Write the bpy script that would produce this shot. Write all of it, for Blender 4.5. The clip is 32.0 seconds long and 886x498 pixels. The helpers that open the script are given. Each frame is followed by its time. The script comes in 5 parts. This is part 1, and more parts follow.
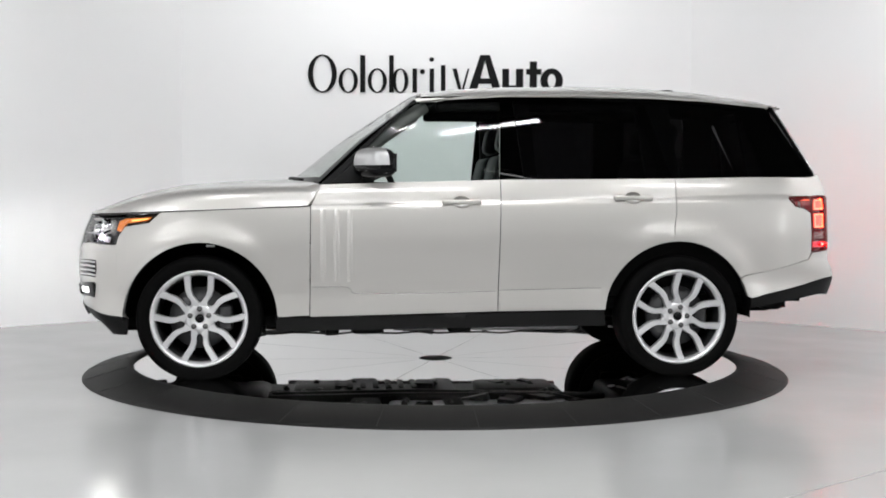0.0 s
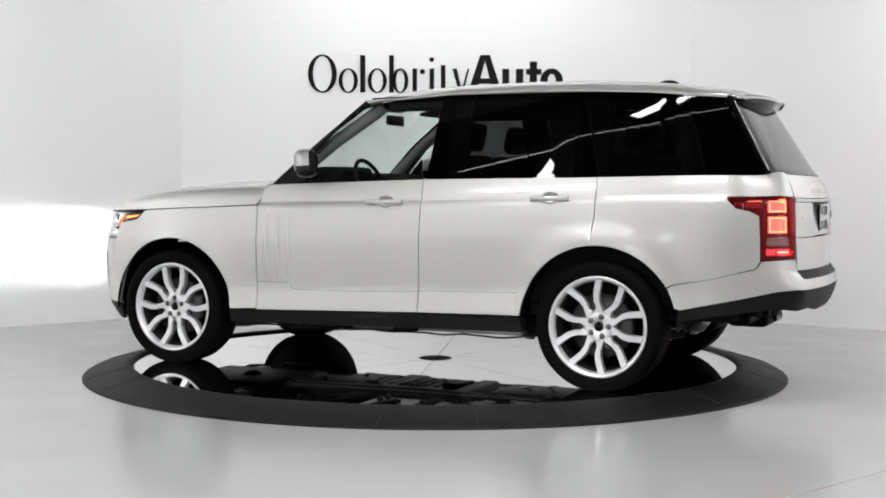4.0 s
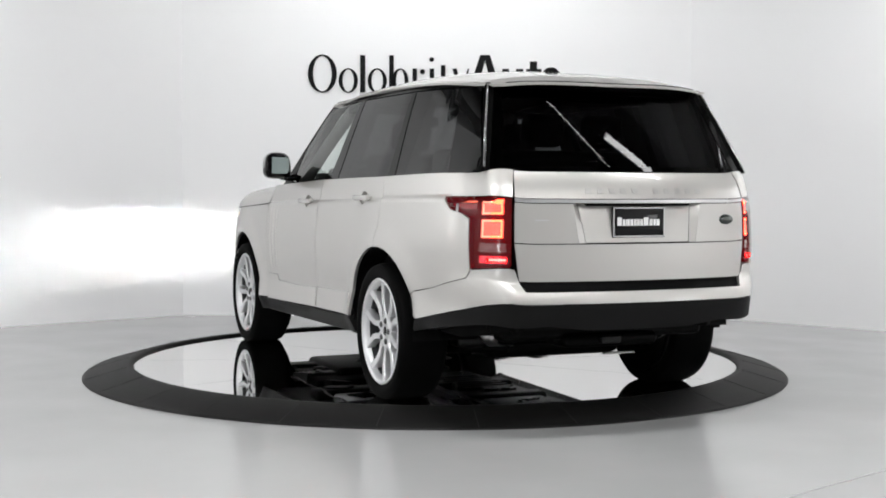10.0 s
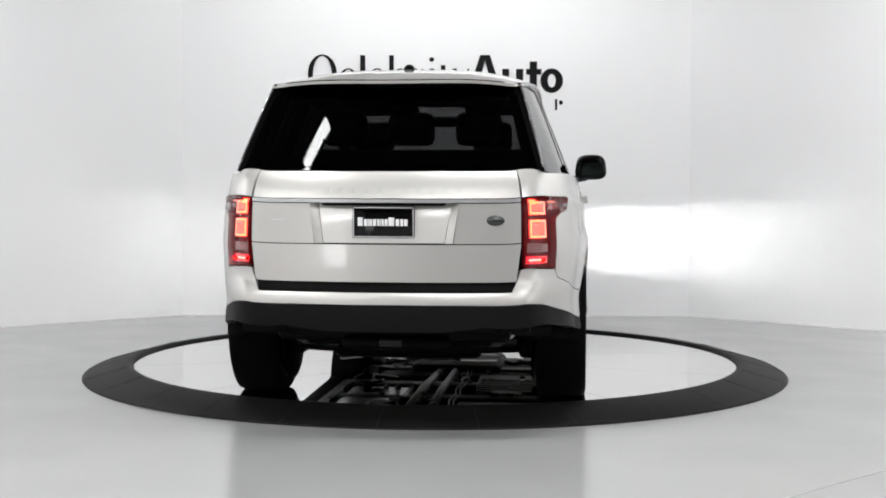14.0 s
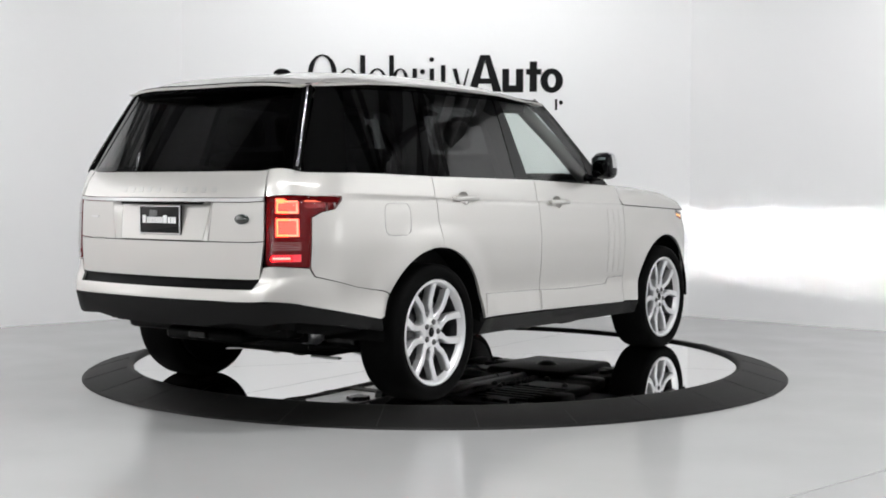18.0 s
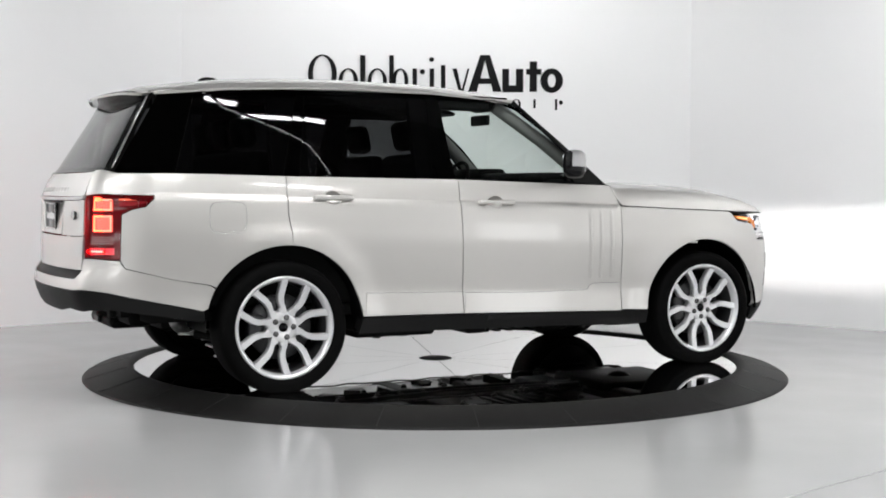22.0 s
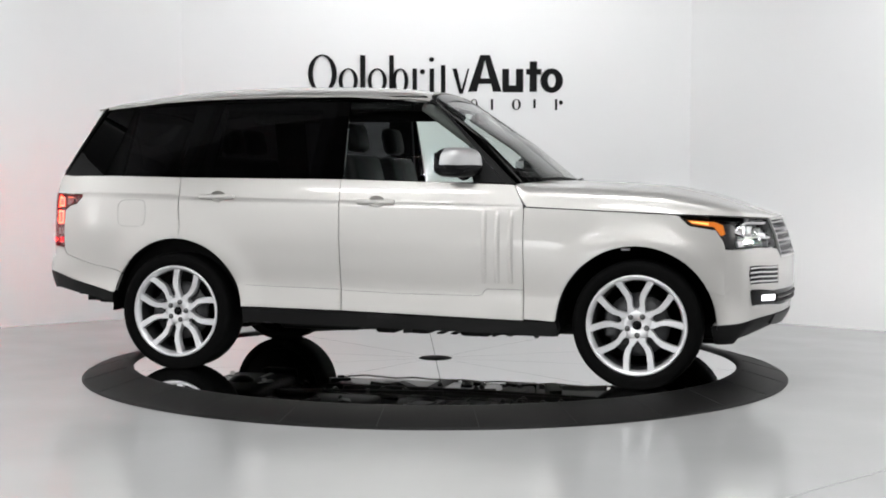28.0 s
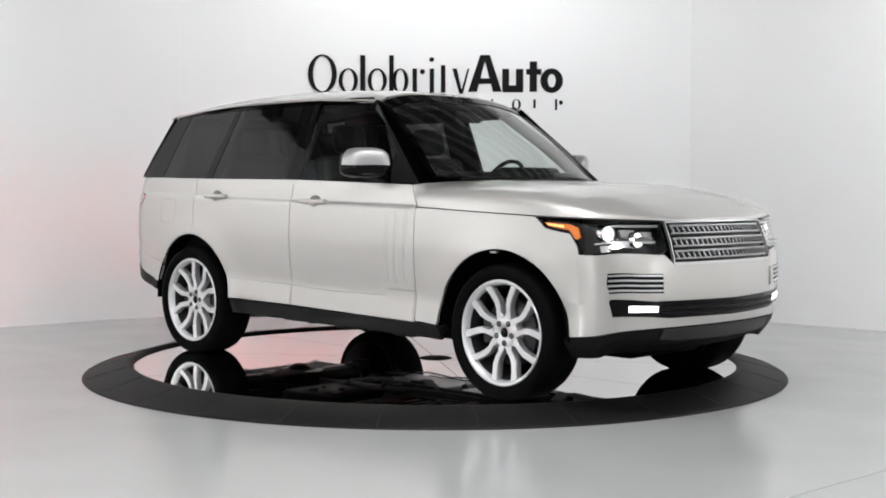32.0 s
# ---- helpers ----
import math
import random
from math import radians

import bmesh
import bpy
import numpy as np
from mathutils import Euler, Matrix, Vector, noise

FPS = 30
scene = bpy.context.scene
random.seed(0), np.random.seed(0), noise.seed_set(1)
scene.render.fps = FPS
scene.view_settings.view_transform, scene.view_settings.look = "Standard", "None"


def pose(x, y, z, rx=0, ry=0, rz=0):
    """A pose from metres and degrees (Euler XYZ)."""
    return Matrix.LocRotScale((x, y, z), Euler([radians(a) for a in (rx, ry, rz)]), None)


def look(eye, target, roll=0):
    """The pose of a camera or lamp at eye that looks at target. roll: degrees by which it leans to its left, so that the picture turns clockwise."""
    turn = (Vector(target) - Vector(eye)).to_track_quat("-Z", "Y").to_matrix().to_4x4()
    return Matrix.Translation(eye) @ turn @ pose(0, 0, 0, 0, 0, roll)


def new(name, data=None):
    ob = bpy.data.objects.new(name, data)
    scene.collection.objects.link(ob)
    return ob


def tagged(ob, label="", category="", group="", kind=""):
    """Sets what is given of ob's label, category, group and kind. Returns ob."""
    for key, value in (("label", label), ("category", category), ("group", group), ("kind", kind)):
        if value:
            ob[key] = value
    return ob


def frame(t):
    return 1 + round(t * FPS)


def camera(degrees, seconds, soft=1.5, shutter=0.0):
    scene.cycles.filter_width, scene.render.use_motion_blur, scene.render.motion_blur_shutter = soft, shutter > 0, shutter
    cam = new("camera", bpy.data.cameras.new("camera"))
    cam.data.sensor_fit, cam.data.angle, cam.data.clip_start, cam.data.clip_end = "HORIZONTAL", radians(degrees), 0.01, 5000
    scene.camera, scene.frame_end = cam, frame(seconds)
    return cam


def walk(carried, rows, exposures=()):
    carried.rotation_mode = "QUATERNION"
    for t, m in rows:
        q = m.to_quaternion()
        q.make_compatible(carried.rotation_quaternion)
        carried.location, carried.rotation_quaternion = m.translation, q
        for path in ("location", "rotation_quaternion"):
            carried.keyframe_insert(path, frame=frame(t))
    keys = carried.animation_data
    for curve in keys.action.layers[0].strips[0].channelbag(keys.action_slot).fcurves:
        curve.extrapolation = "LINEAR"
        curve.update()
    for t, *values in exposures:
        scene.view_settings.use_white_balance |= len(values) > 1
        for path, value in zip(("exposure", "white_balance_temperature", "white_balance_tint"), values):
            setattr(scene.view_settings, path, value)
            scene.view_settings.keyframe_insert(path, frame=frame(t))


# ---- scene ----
# Camera: fixed on a tripod in front of the turntable
cam = camera(38.03, 32.0, soft=1.8)
EYE = Matrix(((0.99998084, -0.00264079, -0.00559831, 0.0),
              (-0.00547154, 0.04578993, -0.99893611, -8.748),
              (0.00289432, 0.9989476, 0.0457746, 1.158),
              (0, 0, 0, 1)))
walk(cam, [(0, EYE), (32, EYE)])

FLOOR_Z = -0.05
DISC_Z = 0.012
CEIL_Z = 4.1
HEADING, RATE = 184.14, -7.1586       # degrees, degrees a second
CAR_OFFSET = Vector((0.028, -0.029, 0))
# slight unevenness of the drive: (seconds, degrees)
DRIFT = ((0, 0.17), (1, 0.20), (3.5, 0.08), (5.5, -0.33), (7.5, -0.22), (9, 0.13), (10, 0.25), (12.5, 0.18), (14.5, -0.45), (16.5, -0.11),
         (17.75, 0.12), (19.5, 0.0), (22, -0.22), (24, 0.02), (25, 0.25), (27.5, -0.15), (28.75, 0.13), (30, 0.0), (32, -0.04))

# ---- world and exposure ----
world = bpy.data.worlds.new("world")
scene.world = world
world.use_nodes = True
world.node_tree.nodes["Background"].inputs[0].default_value = (0.6, 0.65, 0.7, 1)
world.node_tree.nodes["Background"].inputs[1].default_value = 0.02
scene.view_settings.exposure = 0.21


# ---- materials ----
def mat(name, color, rough=0.5, metal=0.0, coat=0.0, emit=None, power=0.0, spec=0.5, vary=0.0, scale=8.0,
        bump=0.0, bump_scale=60.0, rough_vary=0.0, coat_rough=0.03):
    m = bpy.data.materials.new(name)
    m.use_nodes = True
    nt = m.node_tree
    b = nt.nodes["Principled BSDF"]
    b.inputs["Base Color"].default_value = (*color, 1)
    b.inputs["Roughness"].default_value = rough
    b.inputs["Metallic"].default_value = metal
    b.inputs["Coat Weight"].default_value = coat
    b.inputs["Coat Roughness"].default_value = coat_rough
    b.inputs["Coat IOR"].default_value = 1.5
    b.inputs["Specular IOR Level"].default_value = spec
    if emit:
        b.inputs["Emission Color"].default_value = (*emit, 1)
        b.inputs["Emission Strength"].default_value = power
    if vary or bump or rough_vary:
        tc = nt.nodes.new("ShaderNodeTexCoord")
    if vary or rough_vary:
        n1 = nt.nodes.new("ShaderNodeTexNoise")
        n1.inputs["Scale"].default_value = scale
        n1.inputs["Detail"].default_value = 6
        nt.links.new(tc.outputs["Object"], n1.inputs["Vector"])
    if vary:
        mix = nt.nodes.new("ShaderNodeMix")
        mix.data_type = "RGBA"
        mix.inputs[6].default_value = (*[c * (1 - vary) for c in color], 1)
        mix.inputs[7].default_value = (*[min(1, c * (1 + vary)) for c in color], 1)
        nt.links.new(n1.outputs["Fac"], mix.inputs[0])
        nt.links.new(mix.outputs[2], b.inputs["Base Color"])
    if rough_vary:
        mr = nt.nodes.new("ShaderNodeMapRange")
        mr.inputs["To Min"].default_value = max(0.01, rough - rough_vary)
        mr.inputs["To Max"].default_value = rough + rough_vary
        nt.links.new(n1.outputs["Fac"], mr.inputs["Value"])
        nt.links.new(mr.outputs["Result"], b.inputs["Roughness"])
    if bump:
        n2 = nt.nodes.new("ShaderNodeTexNoise")
        n2.inputs["Scale"].default_value = bump_scale
        n2.inputs["Detail"].default_value = 4
        nt.links.new(tc.outputs["Object"], n2.inputs["Vector"])
        bp = nt.nodes.new("ShaderNodeBump")
        bp.inputs["Strength"].default_value = bump
        bp.inputs["Distance"].default_value = 0.002
        nt.links.new(n2.outputs["Fac"], bp.inputs["Height"])
        nt.links.new(bp.outputs["Normal"], b.inputs["Normal"])
    return m


def glass_mat(name, tint, base=0.06, rise=4.5):
    m = bpy.data.materials.new(name)
    m.use_nodes = True
    nt = m.node_tree
    nt.nodes.clear()
    out = nt.nodes.new("ShaderNodeOutputMaterial")
    mix = nt.nodes.new("ShaderNodeMixShader")
    tr = nt.nodes.new("ShaderNodeBsdfTransparent")
    gl = nt.nodes.new("ShaderNodeBsdfGlossy")
    # gloss rises towards grazing view
    lw = nt.nodes.new("ShaderNodeLayerWeight")
    lw.inputs["Blend"].default_value = 0.5
    pw = nt.nodes.new("ShaderNodeMath")
    pw.operation = "POWER"
    pw.inputs[1].default_value = rise
    fr = nt.nodes.new("ShaderNodeMath")
    fr.operation = "MULTIPLY_ADD"
    fr.inputs[1].default_value = 1 - base
    fr.inputs[2].default_value = base
    nt.links.new(lw.outputs["Facing"], pw.inputs[0])
    nt.links.new(pw.outputs[0], fr.inputs[0])
    tr.inputs["Color"].default_value = (*tint, 1)
    gl.inputs["Roughness"].default_value = 0.01
    nt.links.new(fr.outputs[0], mix.inputs[0])
    nt.links.new(tr.outputs[0], mix.inputs[1])
    nt.links.new(gl.outputs[0], mix.inputs[2])
    nt.links.new(mix.outputs[0], out.inputs[0])
    return m


WALL = mat("wall_paint", (0.86, 0.86, 0.86), 0.55, vary=0.015, scale=1.2, bump=0.12, bump_scale=250)
EPOXY = mat("floor_epoxy", (0.37, 0.37, 0.37), 0.18, vary=0.05, scale=1.6, rough_vary=0.06, bump=0.05, bump_scale=14)
JOINT = mat("joint_grey", (0.34, 0.34, 0.34), 0.3)
CEILING = mat("ceiling_black", (0.18, 0.18, 0.182), 0.8, vary=0.2)
PANEL_WHITE = mat("ceiling_panel", (0.72, 0.72, 0.72), 0.6, vary=0.03)
WALL_GREY = mat("wall_grey", (0.34, 0.34, 0.345), 0.6, vary=0.08, scale=0.8)
BEAM = mat("beam_grey", (0.30, 0.30, 0.31), 0.6, vary=0.06)
RUBBER = mat("ring_rubber", (0.0058, 0.0056, 0.0053), 0.55, spec=0.16, vary=0.22, scale=5, bump=0.25, bump_scale=120)
SEAM = mat("seam_dark", (0.012, 0.012, 0.012), 0.7)
MIRROR = mat("mirror_plate", (0.86, 0.86, 0.855), 0.02, metal=1.0)
LETTER = mat("letter_black", (0.005, 0.005, 0.0055), 0.5, spec=0.15)
PAINT = mat("pearl_paint", (0.515, 0.503, 0.479), 0.36, metal=0.57, coat=0.9, coat_rough=0.07, vary=0.03, scale=500, bump=0.03, bump_scale=900)
GLOSS_BLACK = mat("gloss_black", (0.003, 0.003, 0.0035), 0.03, spec=0.15)
TRIM_BLACK = mat("trim_black", (0.006, 0.006, 0.006), 0.5, spec=0.12, bump=0.2, bump_scale=400)
UNDER = mat("underbody_black", (0.0025, 0.0025, 0.0025), 0.4, spec=0.05, vary=0.3)
TYRE = mat("tyre_rubber", (0.003, 0.003, 0.003), 0.65, spec=0.03, vary=0.2, scale=20)
ALLOY = mat("alloy_silver", (0.70, 0.70, 0.71), 0.36, metal=0.7, rough_vary=0.06, scale=30)
DARK_METAL = mat("dark_metal", (0.018, 0.018, 0.018), 0.35, metal=0.8, vary=0.4)
NUT = mat("lug_nut_grey", (0.10, 0.10, 0.10), 0.35, metal=0.7)
SATIN_BLACK = mat("satin_black", (0.003, 0.003, 0.003), 0.5, spec=0.0)
MESH = mat("grille_metal", (0.26, 0.26, 0.265), 0.3, metal=0.85, vary=0.1)
BARREL = mat("rim_barrel", (0.05, 0.05, 0.052), 0.4, metal=0.6, vary=0.2)
CHROME = mat("chrome", (0.85, 0.85, 0.86), 0.08, metal=1.0)
SATIN = mat("satin_silver", (0.55, 0.55, 0.55), 0.3, metal=0.8)
MIRROR_CAP = mat("mirror_cap_silver", (0.40, 0.40, 0.40), 0.38, metal=0.7)
MIRROR_GLASS = mat("mirror_glass_tinted", (0.35, 0.36, 0.37), 0.02, metal=1.0)
LEATHER = mat("seat_leather", (0.004, 0.004, 0.004), 0.5, spec=0.08, bump=0.2, bump_scale=300)
CABIN = mat("cabin_plastic", (0.005, 0.005, 0.005), 0.6, spec=0.08)
BEIGE = mat("cabin_pillar", (0.16, 0.158, 0.15), 0.75, vary=0.1, scale=30)
GLASS_FRONT = glass_mat("glass_clear", (0.80, 0.86, 0.84), 0.010)
GLASS_WIND = glass_mat("glass_windscreen", (0.88, 0.92, 0.90), 0.04)
GLASS_DARK = glass_mat("glass_privacy", (0.05, 0.05, 0.053), 0.012)
GLASS_REAR = glass_mat("glass_rear", (0.05, 0.05, 0.053), 0.009)
CERAMIC = glass_mat("ceramic_edge", (0.0, 0.0, 0.0), 0.010, 5.0)
POST_GLOSS = glass_mat("post_gloss", (0.0, 0.0, 0.0), 0.008, 9.0)
PLATE = glass_mat("plate_acrylic", (0.0, 0.0, 0.0), 0.035)
LENS = glass_mat("lens_clear", (0.95, 0.95, 0.95), 0.014, 6.0)
RED_LENS = mat("red_lens", (0.35, 0.006, 0.012), 0.12, coat=1, emit=(1.0, 0.05, 0.075), power=0.75)
RED_GLOW = mat("red_glow", (0.7, 0.03, 0.03), 0.25, emit=(1.0, 0.14, 0.095), power=1.25)
RED_HOT = mat("red_hot", (0.9, 0.2, 0.1), 0.3, emit=(1.0, 0.018, 0.0055), power=30.0)
RED_BAR = mat("red_bar", (0.9, 0.2, 0.15), 0.3, emit=(1.0, 0.00035, 0.00028), power=2000.0)
RED_WARM = mat("red_warm", (0.9, 0.2, 0.1), 0.3, emit=(1.0, 0.30, 0.21), power=1.5)
RED_CORE = mat("red_core", (0.9, 0.1, 0.05), 0.3, emit=(1.0, 0.13, 0.06), power=0.9)
AMBER = mat("amber_lens", (0.60, 0.16, 0.02), 0.15, coat=1, emit=(1.0, 0.28, 0.02), power=0.16)
AMBER_HOT = mat("amber_glow", (0.9, 0.4, 0.1), 0.3, emit=(1.0, 0.45, 0.12), power=1.2)
HEAD_GLOW = mat("head_glow", (1, 1, 1), 0.3, emit=(1.0, 0.98, 0.94), power=4.0)
BEAM_GLOW = mat("beam_glow", (1, 1, 1), 0.3, emit=(1.0, 0.99, 0.97), power=25000.0)
FOG_GLOW = mat("fog_glow", (1, 1, 1), 0.3, emit=(1.0, 1.0, 1.0), power=2.5)
LAMP_BACK = mat("lamp_back_dark", (0.03, 0.03, 0.031), 0.3, metal=0.8, vary=0.35, scale=22, bump=0.5, bump_scale=40)
BADGE = mat("badge_green", (0.006, 0.012, 0.009), 0.2, coat=1)
PLATE_INK = mat("plate_ink", (0.8, 0.8, 0.8), 0.4)


# ---- mesh helpers ----
def part(name, bm, material, parent=None, label="", smooth=True):
    me = bpy.data.meshes.new(name)
    bm.to_mesh(me)
    bm.free()
    me.materials.append(material)
    if smooth:
        me.polygons.foreach_set("use_smooth", [True] * len(me.polygons))
    ob = new(name, me)
    if parent:
        ob.parent = parent
    if label:
        ob["label"] = label
    return ob


def box(bm, x0, x1, y0, y1, z0, z1, bevel=0.0, m=None):
    mm = Matrix.Translation(((x0 + x1) / 2, (y0 + y1) / 2, (z0 + z1) / 2)) @ Matrix.Diagonal((x1 - x0, y1 - y0, z1 - z0, 1))
    r = bmesh.ops.create_cube(bm, size=1, matrix=mm)
    vs = r["verts"]
    if bevel:
        es = list({e for v in vs for e in v.link_edges})
        rb = bmesh.ops.bevel(bm, geom=es, offset=bevel, segments=2, affect="EDGES", profile=0.5)
        vs = rb["verts"]
    if m:
        bmesh.ops.transform(bm, matrix=m, verts=list({v for v in vs if v.is_valid}))
    return bm


def lathe(bm, profile, axis_m, steps=48, closed=False):
    """Spin (radius, along) pairs round the local z axis of axis_m."""
    rings = []
    for k in range(steps):
        a = 2 * math.pi * k / steps
        rings.append([bm.verts.new(axis_m @ Vector((r * math.cos(a), r * math.sin(a), h))) for r, h in profile])
    n = len(profile)
    for k in range(steps):
        p, q = rings[k], rings[(k + 1) % steps]
        for j in range(n if closed else n - 1):
            bm.faces.new((p[j], q[j], q[(j + 1) % n], p[(j + 1) % n]))
    return bm


def tube(bm, pts, r, steps=8, cap=True):
    pts = [Vector(p) for p in pts]
    rings = []
    for i, p in enumerate(pts):
        d = (pts[min(i + 1, len(pts) - 1)] - pts[max(i - 1, 0)]).normalized()
        u = d.orthogonal().normalized()
        w = d.cross(u)
        if rings:
            u = (u0 - d * u0.dot(d)).normalized()
            w = d.cross(u)
        u0 = u
        rr = r[i] if isinstance(r, (list, tuple)) else r
        rings.append([bm.verts.new(p + rr * (math.cos(2 * math.pi * k / steps) * u + math.sin(2 * math.pi * k / steps) * w)) for k in range(steps)])
    for a, b in zip(rings, rings[1:]):
        for k in range(steps):
            bm.faces.new((a[k], a[(k + 1) % steps], b[(k + 1) % steps], b[k]))
    if cap:
        bm.faces.new(rings[0][::-1])
        bm.faces.new(rings[-1])
    return bm


def prism(bm, pts, depth, m):
    """Extrude a flat outline (x, y) by depth along local z, placed by m."""
    a = [bm.verts.new(m @ Vector((x, y, 0))) for x, y in pts]
    b = [bm.verts.new(m @ Vector((x, y, depth))) for x, y in pts]
    n = len(pts)
    bm.faces.new(b)
    bm.faces.new(a[::-1])
    for k in range(n):
        bm.faces.new((a[k], a[(k + 1) % n], b[(k + 1) % n], b[k]))
    return bm


def clip_half(poly, axis, value, keep_less):
    out = []
    n = len(poly)
    for k in range(n):
        p, q = poly[k], poly[(k + 1) % n]
        ip = (p[axis] <= value) if keep_less else (p[axis] >= value)
        iq = (q[axis] <= value) if keep_less else (q[axis] >= value)
        if ip:
            out.append(p)
        if ip != iq:
            t = (value - p[axis]) / (q[axis] - p[axis])
            r = [p[0] + t * (q[0] - p[0]), p[1] + t * (q[1] - p[1])]
            r[axis] = value
            out.append(tuple(r))
    return out


def dense(poly, step=0.03):
    out = []
    n = len(poly)
    for k in range(n):
        p, q = poly[k], poly[(k + 1) % n]
        m = max(1, int(math.hypot(q[0] - p[0], q[1] - p[1]) / step))
        out += [(p[0] + (q[0] - p[0]) * j / m, p[1] + (q[1] - p[1]) * j / m) for j in range(m)]
    return out


def panel(poly, surf, step=0.05, thick=0.018, lift=0.0, bm=None, lines=((), ()), rnd=0.004):
    """A skin over the outline poly, given in the two parameters of surf, with its edge folded inwards.
    lines: further grid lines where the surface has a crease."""
    bm = bm or bmesh.new()
    poly = dense(poly)
    area = sum(p[0] * q[1] - p[1] * q[0] for p, q in zip(poly, poly[1:] + poly[:1]))
    if area < 0:
        poly = poly[::-1]
    us, vs = [p[0] for p in poly], [p[1] for p in poly]
    gu = sorted([min(us) - 1e-6] + [step * k for k in range(int(min(us) / step) - 1, int(max(us) / step) + 2) if min(us) < step * k < max(us)] + [l for l in lines[0] if min(us) < l < max(us)] + [max(us) + 1e-6])
    gv = sorted([min(vs) - 1e-6] + [step * k for k in range(int(min(vs) / step) - 1, int(max(vs) / step) + 2) if min(vs) < step * k < max(vs)] + [l for l in lines[1] if min(vs) < l < max(vs)] + [max(vs) + 1e-6])
    h = 1e-3

    def at(u, v):
        c = Vector(surf(u, v))
        n = (Vector(surf(u + h, v)) - Vector(surf(u - h, v))).cross(Vector(surf(u, v + h)) - Vector(surf(u, v - h)))
        n = n.normalized() if n.length > 1e-12 else Vector((0, 0, 1))
        return c, n

    cache = {}

    def vert(p):
        key = (round(p[0], 5), round(p[1], 5))
        if key not in cache:
            c, n = at(*p)
            cache[key] = (bm.verts.new(c + n * lift), n)
        return cache[key][0]

    for a, b in zip(gu, gu[1:]):
        strip = clip_half(clip_half(poly, 0, a, False), 0, b, True)
        if len(strip) < 3:
            continue
        for c, d in zip(gv, gv[1:]):
            cell = clip_half(clip_half(strip, 1, c, False), 1, d, True)
            ring = []
            for p in cell:
                v = vert(p)
                if v not in ring:
                    ring.append(v)
            if len(ring) >= 3:
                try:
                    bm.faces.new(ring)
                except ValueError:
                    pass
    nrm = {v: n for v, n in cache.values()}
    edges = [e for v in nrm for e in v.link_edges if len(e.link_faces) == 1]
    seen, low = set(), {}
    for e in edges:
        if e in seen:
            continue
        seen.add(e)
        v, w = e.verts
        f = e.link_faces[0]
        order = [l.vert for l in f.loops]
        if order[(order.index(v) + 1) % len(order)] != w:
            v, w = w, v
        quad = []
        for x in (w, v):
            if x not in low:
                low[x] = (bm.verts.new(x.co), bm.verts.new(x.co - nrm[x] * thick))
            quad.append(low[x])
        bm.faces.new((quad[0][0], quad[1][0], quad[1][1], quad[0][1]))
    for v in [v for v in nrm if not v.link_faces]:
        bm.verts.remove(v)
    return bm


def rim_wall(poly, surf, lift0, lift1):
    """A wall along the outline poly, between two depths below the skin."""
    bm = bmesh.new()
    h = 1e-3
    lo, hi = [], []
    for u, v in dense(poly):
        c = Vector(surf(u, v))
        n = (Vector(surf(u + h, v)) - Vector(surf(u - h, v))).cross(Vector(surf(u, v + h)) - Vector(surf(u, v - h))).normalized()
        lo.append(bm.verts.new(c + n * lift0))
        hi.append(bm.verts.new(c + n * lift1))
    for k in range(len(lo)):
        j = (k + 1) % len(lo)
        bm.faces.new((lo[k], lo[j], hi[j], hi[k]))
    return bm


def mirrored(poly):
    return [(-u, v) for u, v in poly]


# ---- the car's surfaces, x forward, y to its left, z up, origin on the ground between the axles ----
PLAN = [(2.33, 0.0), (2.315, 0.2), (2.275, 0.42), (2.205, 0.65), (2.10, 0.845), (1.95, 0.925), (1.75, 0.962), (1.46, 0.982), (0.8, 0.99),
        (0.0, 0.992), (-0.8, 0.99), (-1.46, 0.98), (-1.9, 0.95), (-2.2, 0.907), (-2.38, 0.833), (-2.49, 0.765), (-2.555, 0.68), (-2.60, 0.46), (-2.625, 0.22), (-2.63, 0.0)]


def spline(pts, per=14):
    out = []
    ext = [(pts[0][0], -pts[1][1])] + pts + [(pts[-1][0], -pts[-2][1])]
    for k in range(1, len(ext) - 2):
        p0, p1, p2, p3 = (np.array(ext[k + j]) for j in (-1, 0, 1, 2))
        d1, d2 = max(1e-6, np.linalg.norm(p1 - p0)) ** 0.5, np.linalg.norm(p2 - p1) ** 0.5
        d3 = max(1e-6, np.linalg.norm(p3 - p2)) ** 0.5
        t0, t1, t2, t3 = 0, d1, d1 + d2, d1 + d2 + d3
        for j in range(per):
            t = t1 + (t2 - t1) * j / per
            a1 = (t1 - t) / (t1 - t0) * p0 + (t - t0) / (t1 - t0) * p1
            a2 = (t2 - t) / (t2 - t1) * p1 + (t - t1) / (t2 - t1) * p2
            a3 = (t3 - t) / (t3 - t2) * p2 + (t - t2) / (t3 - t2) * p3
            b1 = (t2 - t) / (t2 - t0) * a1 + (t - t0) / (t2 - t0) * a2
            b2 = (t3 - t) / (t3 - t1) * a2 + (t - t1) / (t3 - t1) * a3
            out.append((t2 - t) / (t2 - t1) * b1 + (t - t1) / (t2 - t1) * b2)
    return np.array(out + [np.array(pts[-1])])


TAIL_GAIN = 0.0444
CURVE = spline(PLAN)
ARC = np.concatenate([[0], np.cumsum(np.linalg.norm(np.diff(CURVE, axis=0), axis=1))])
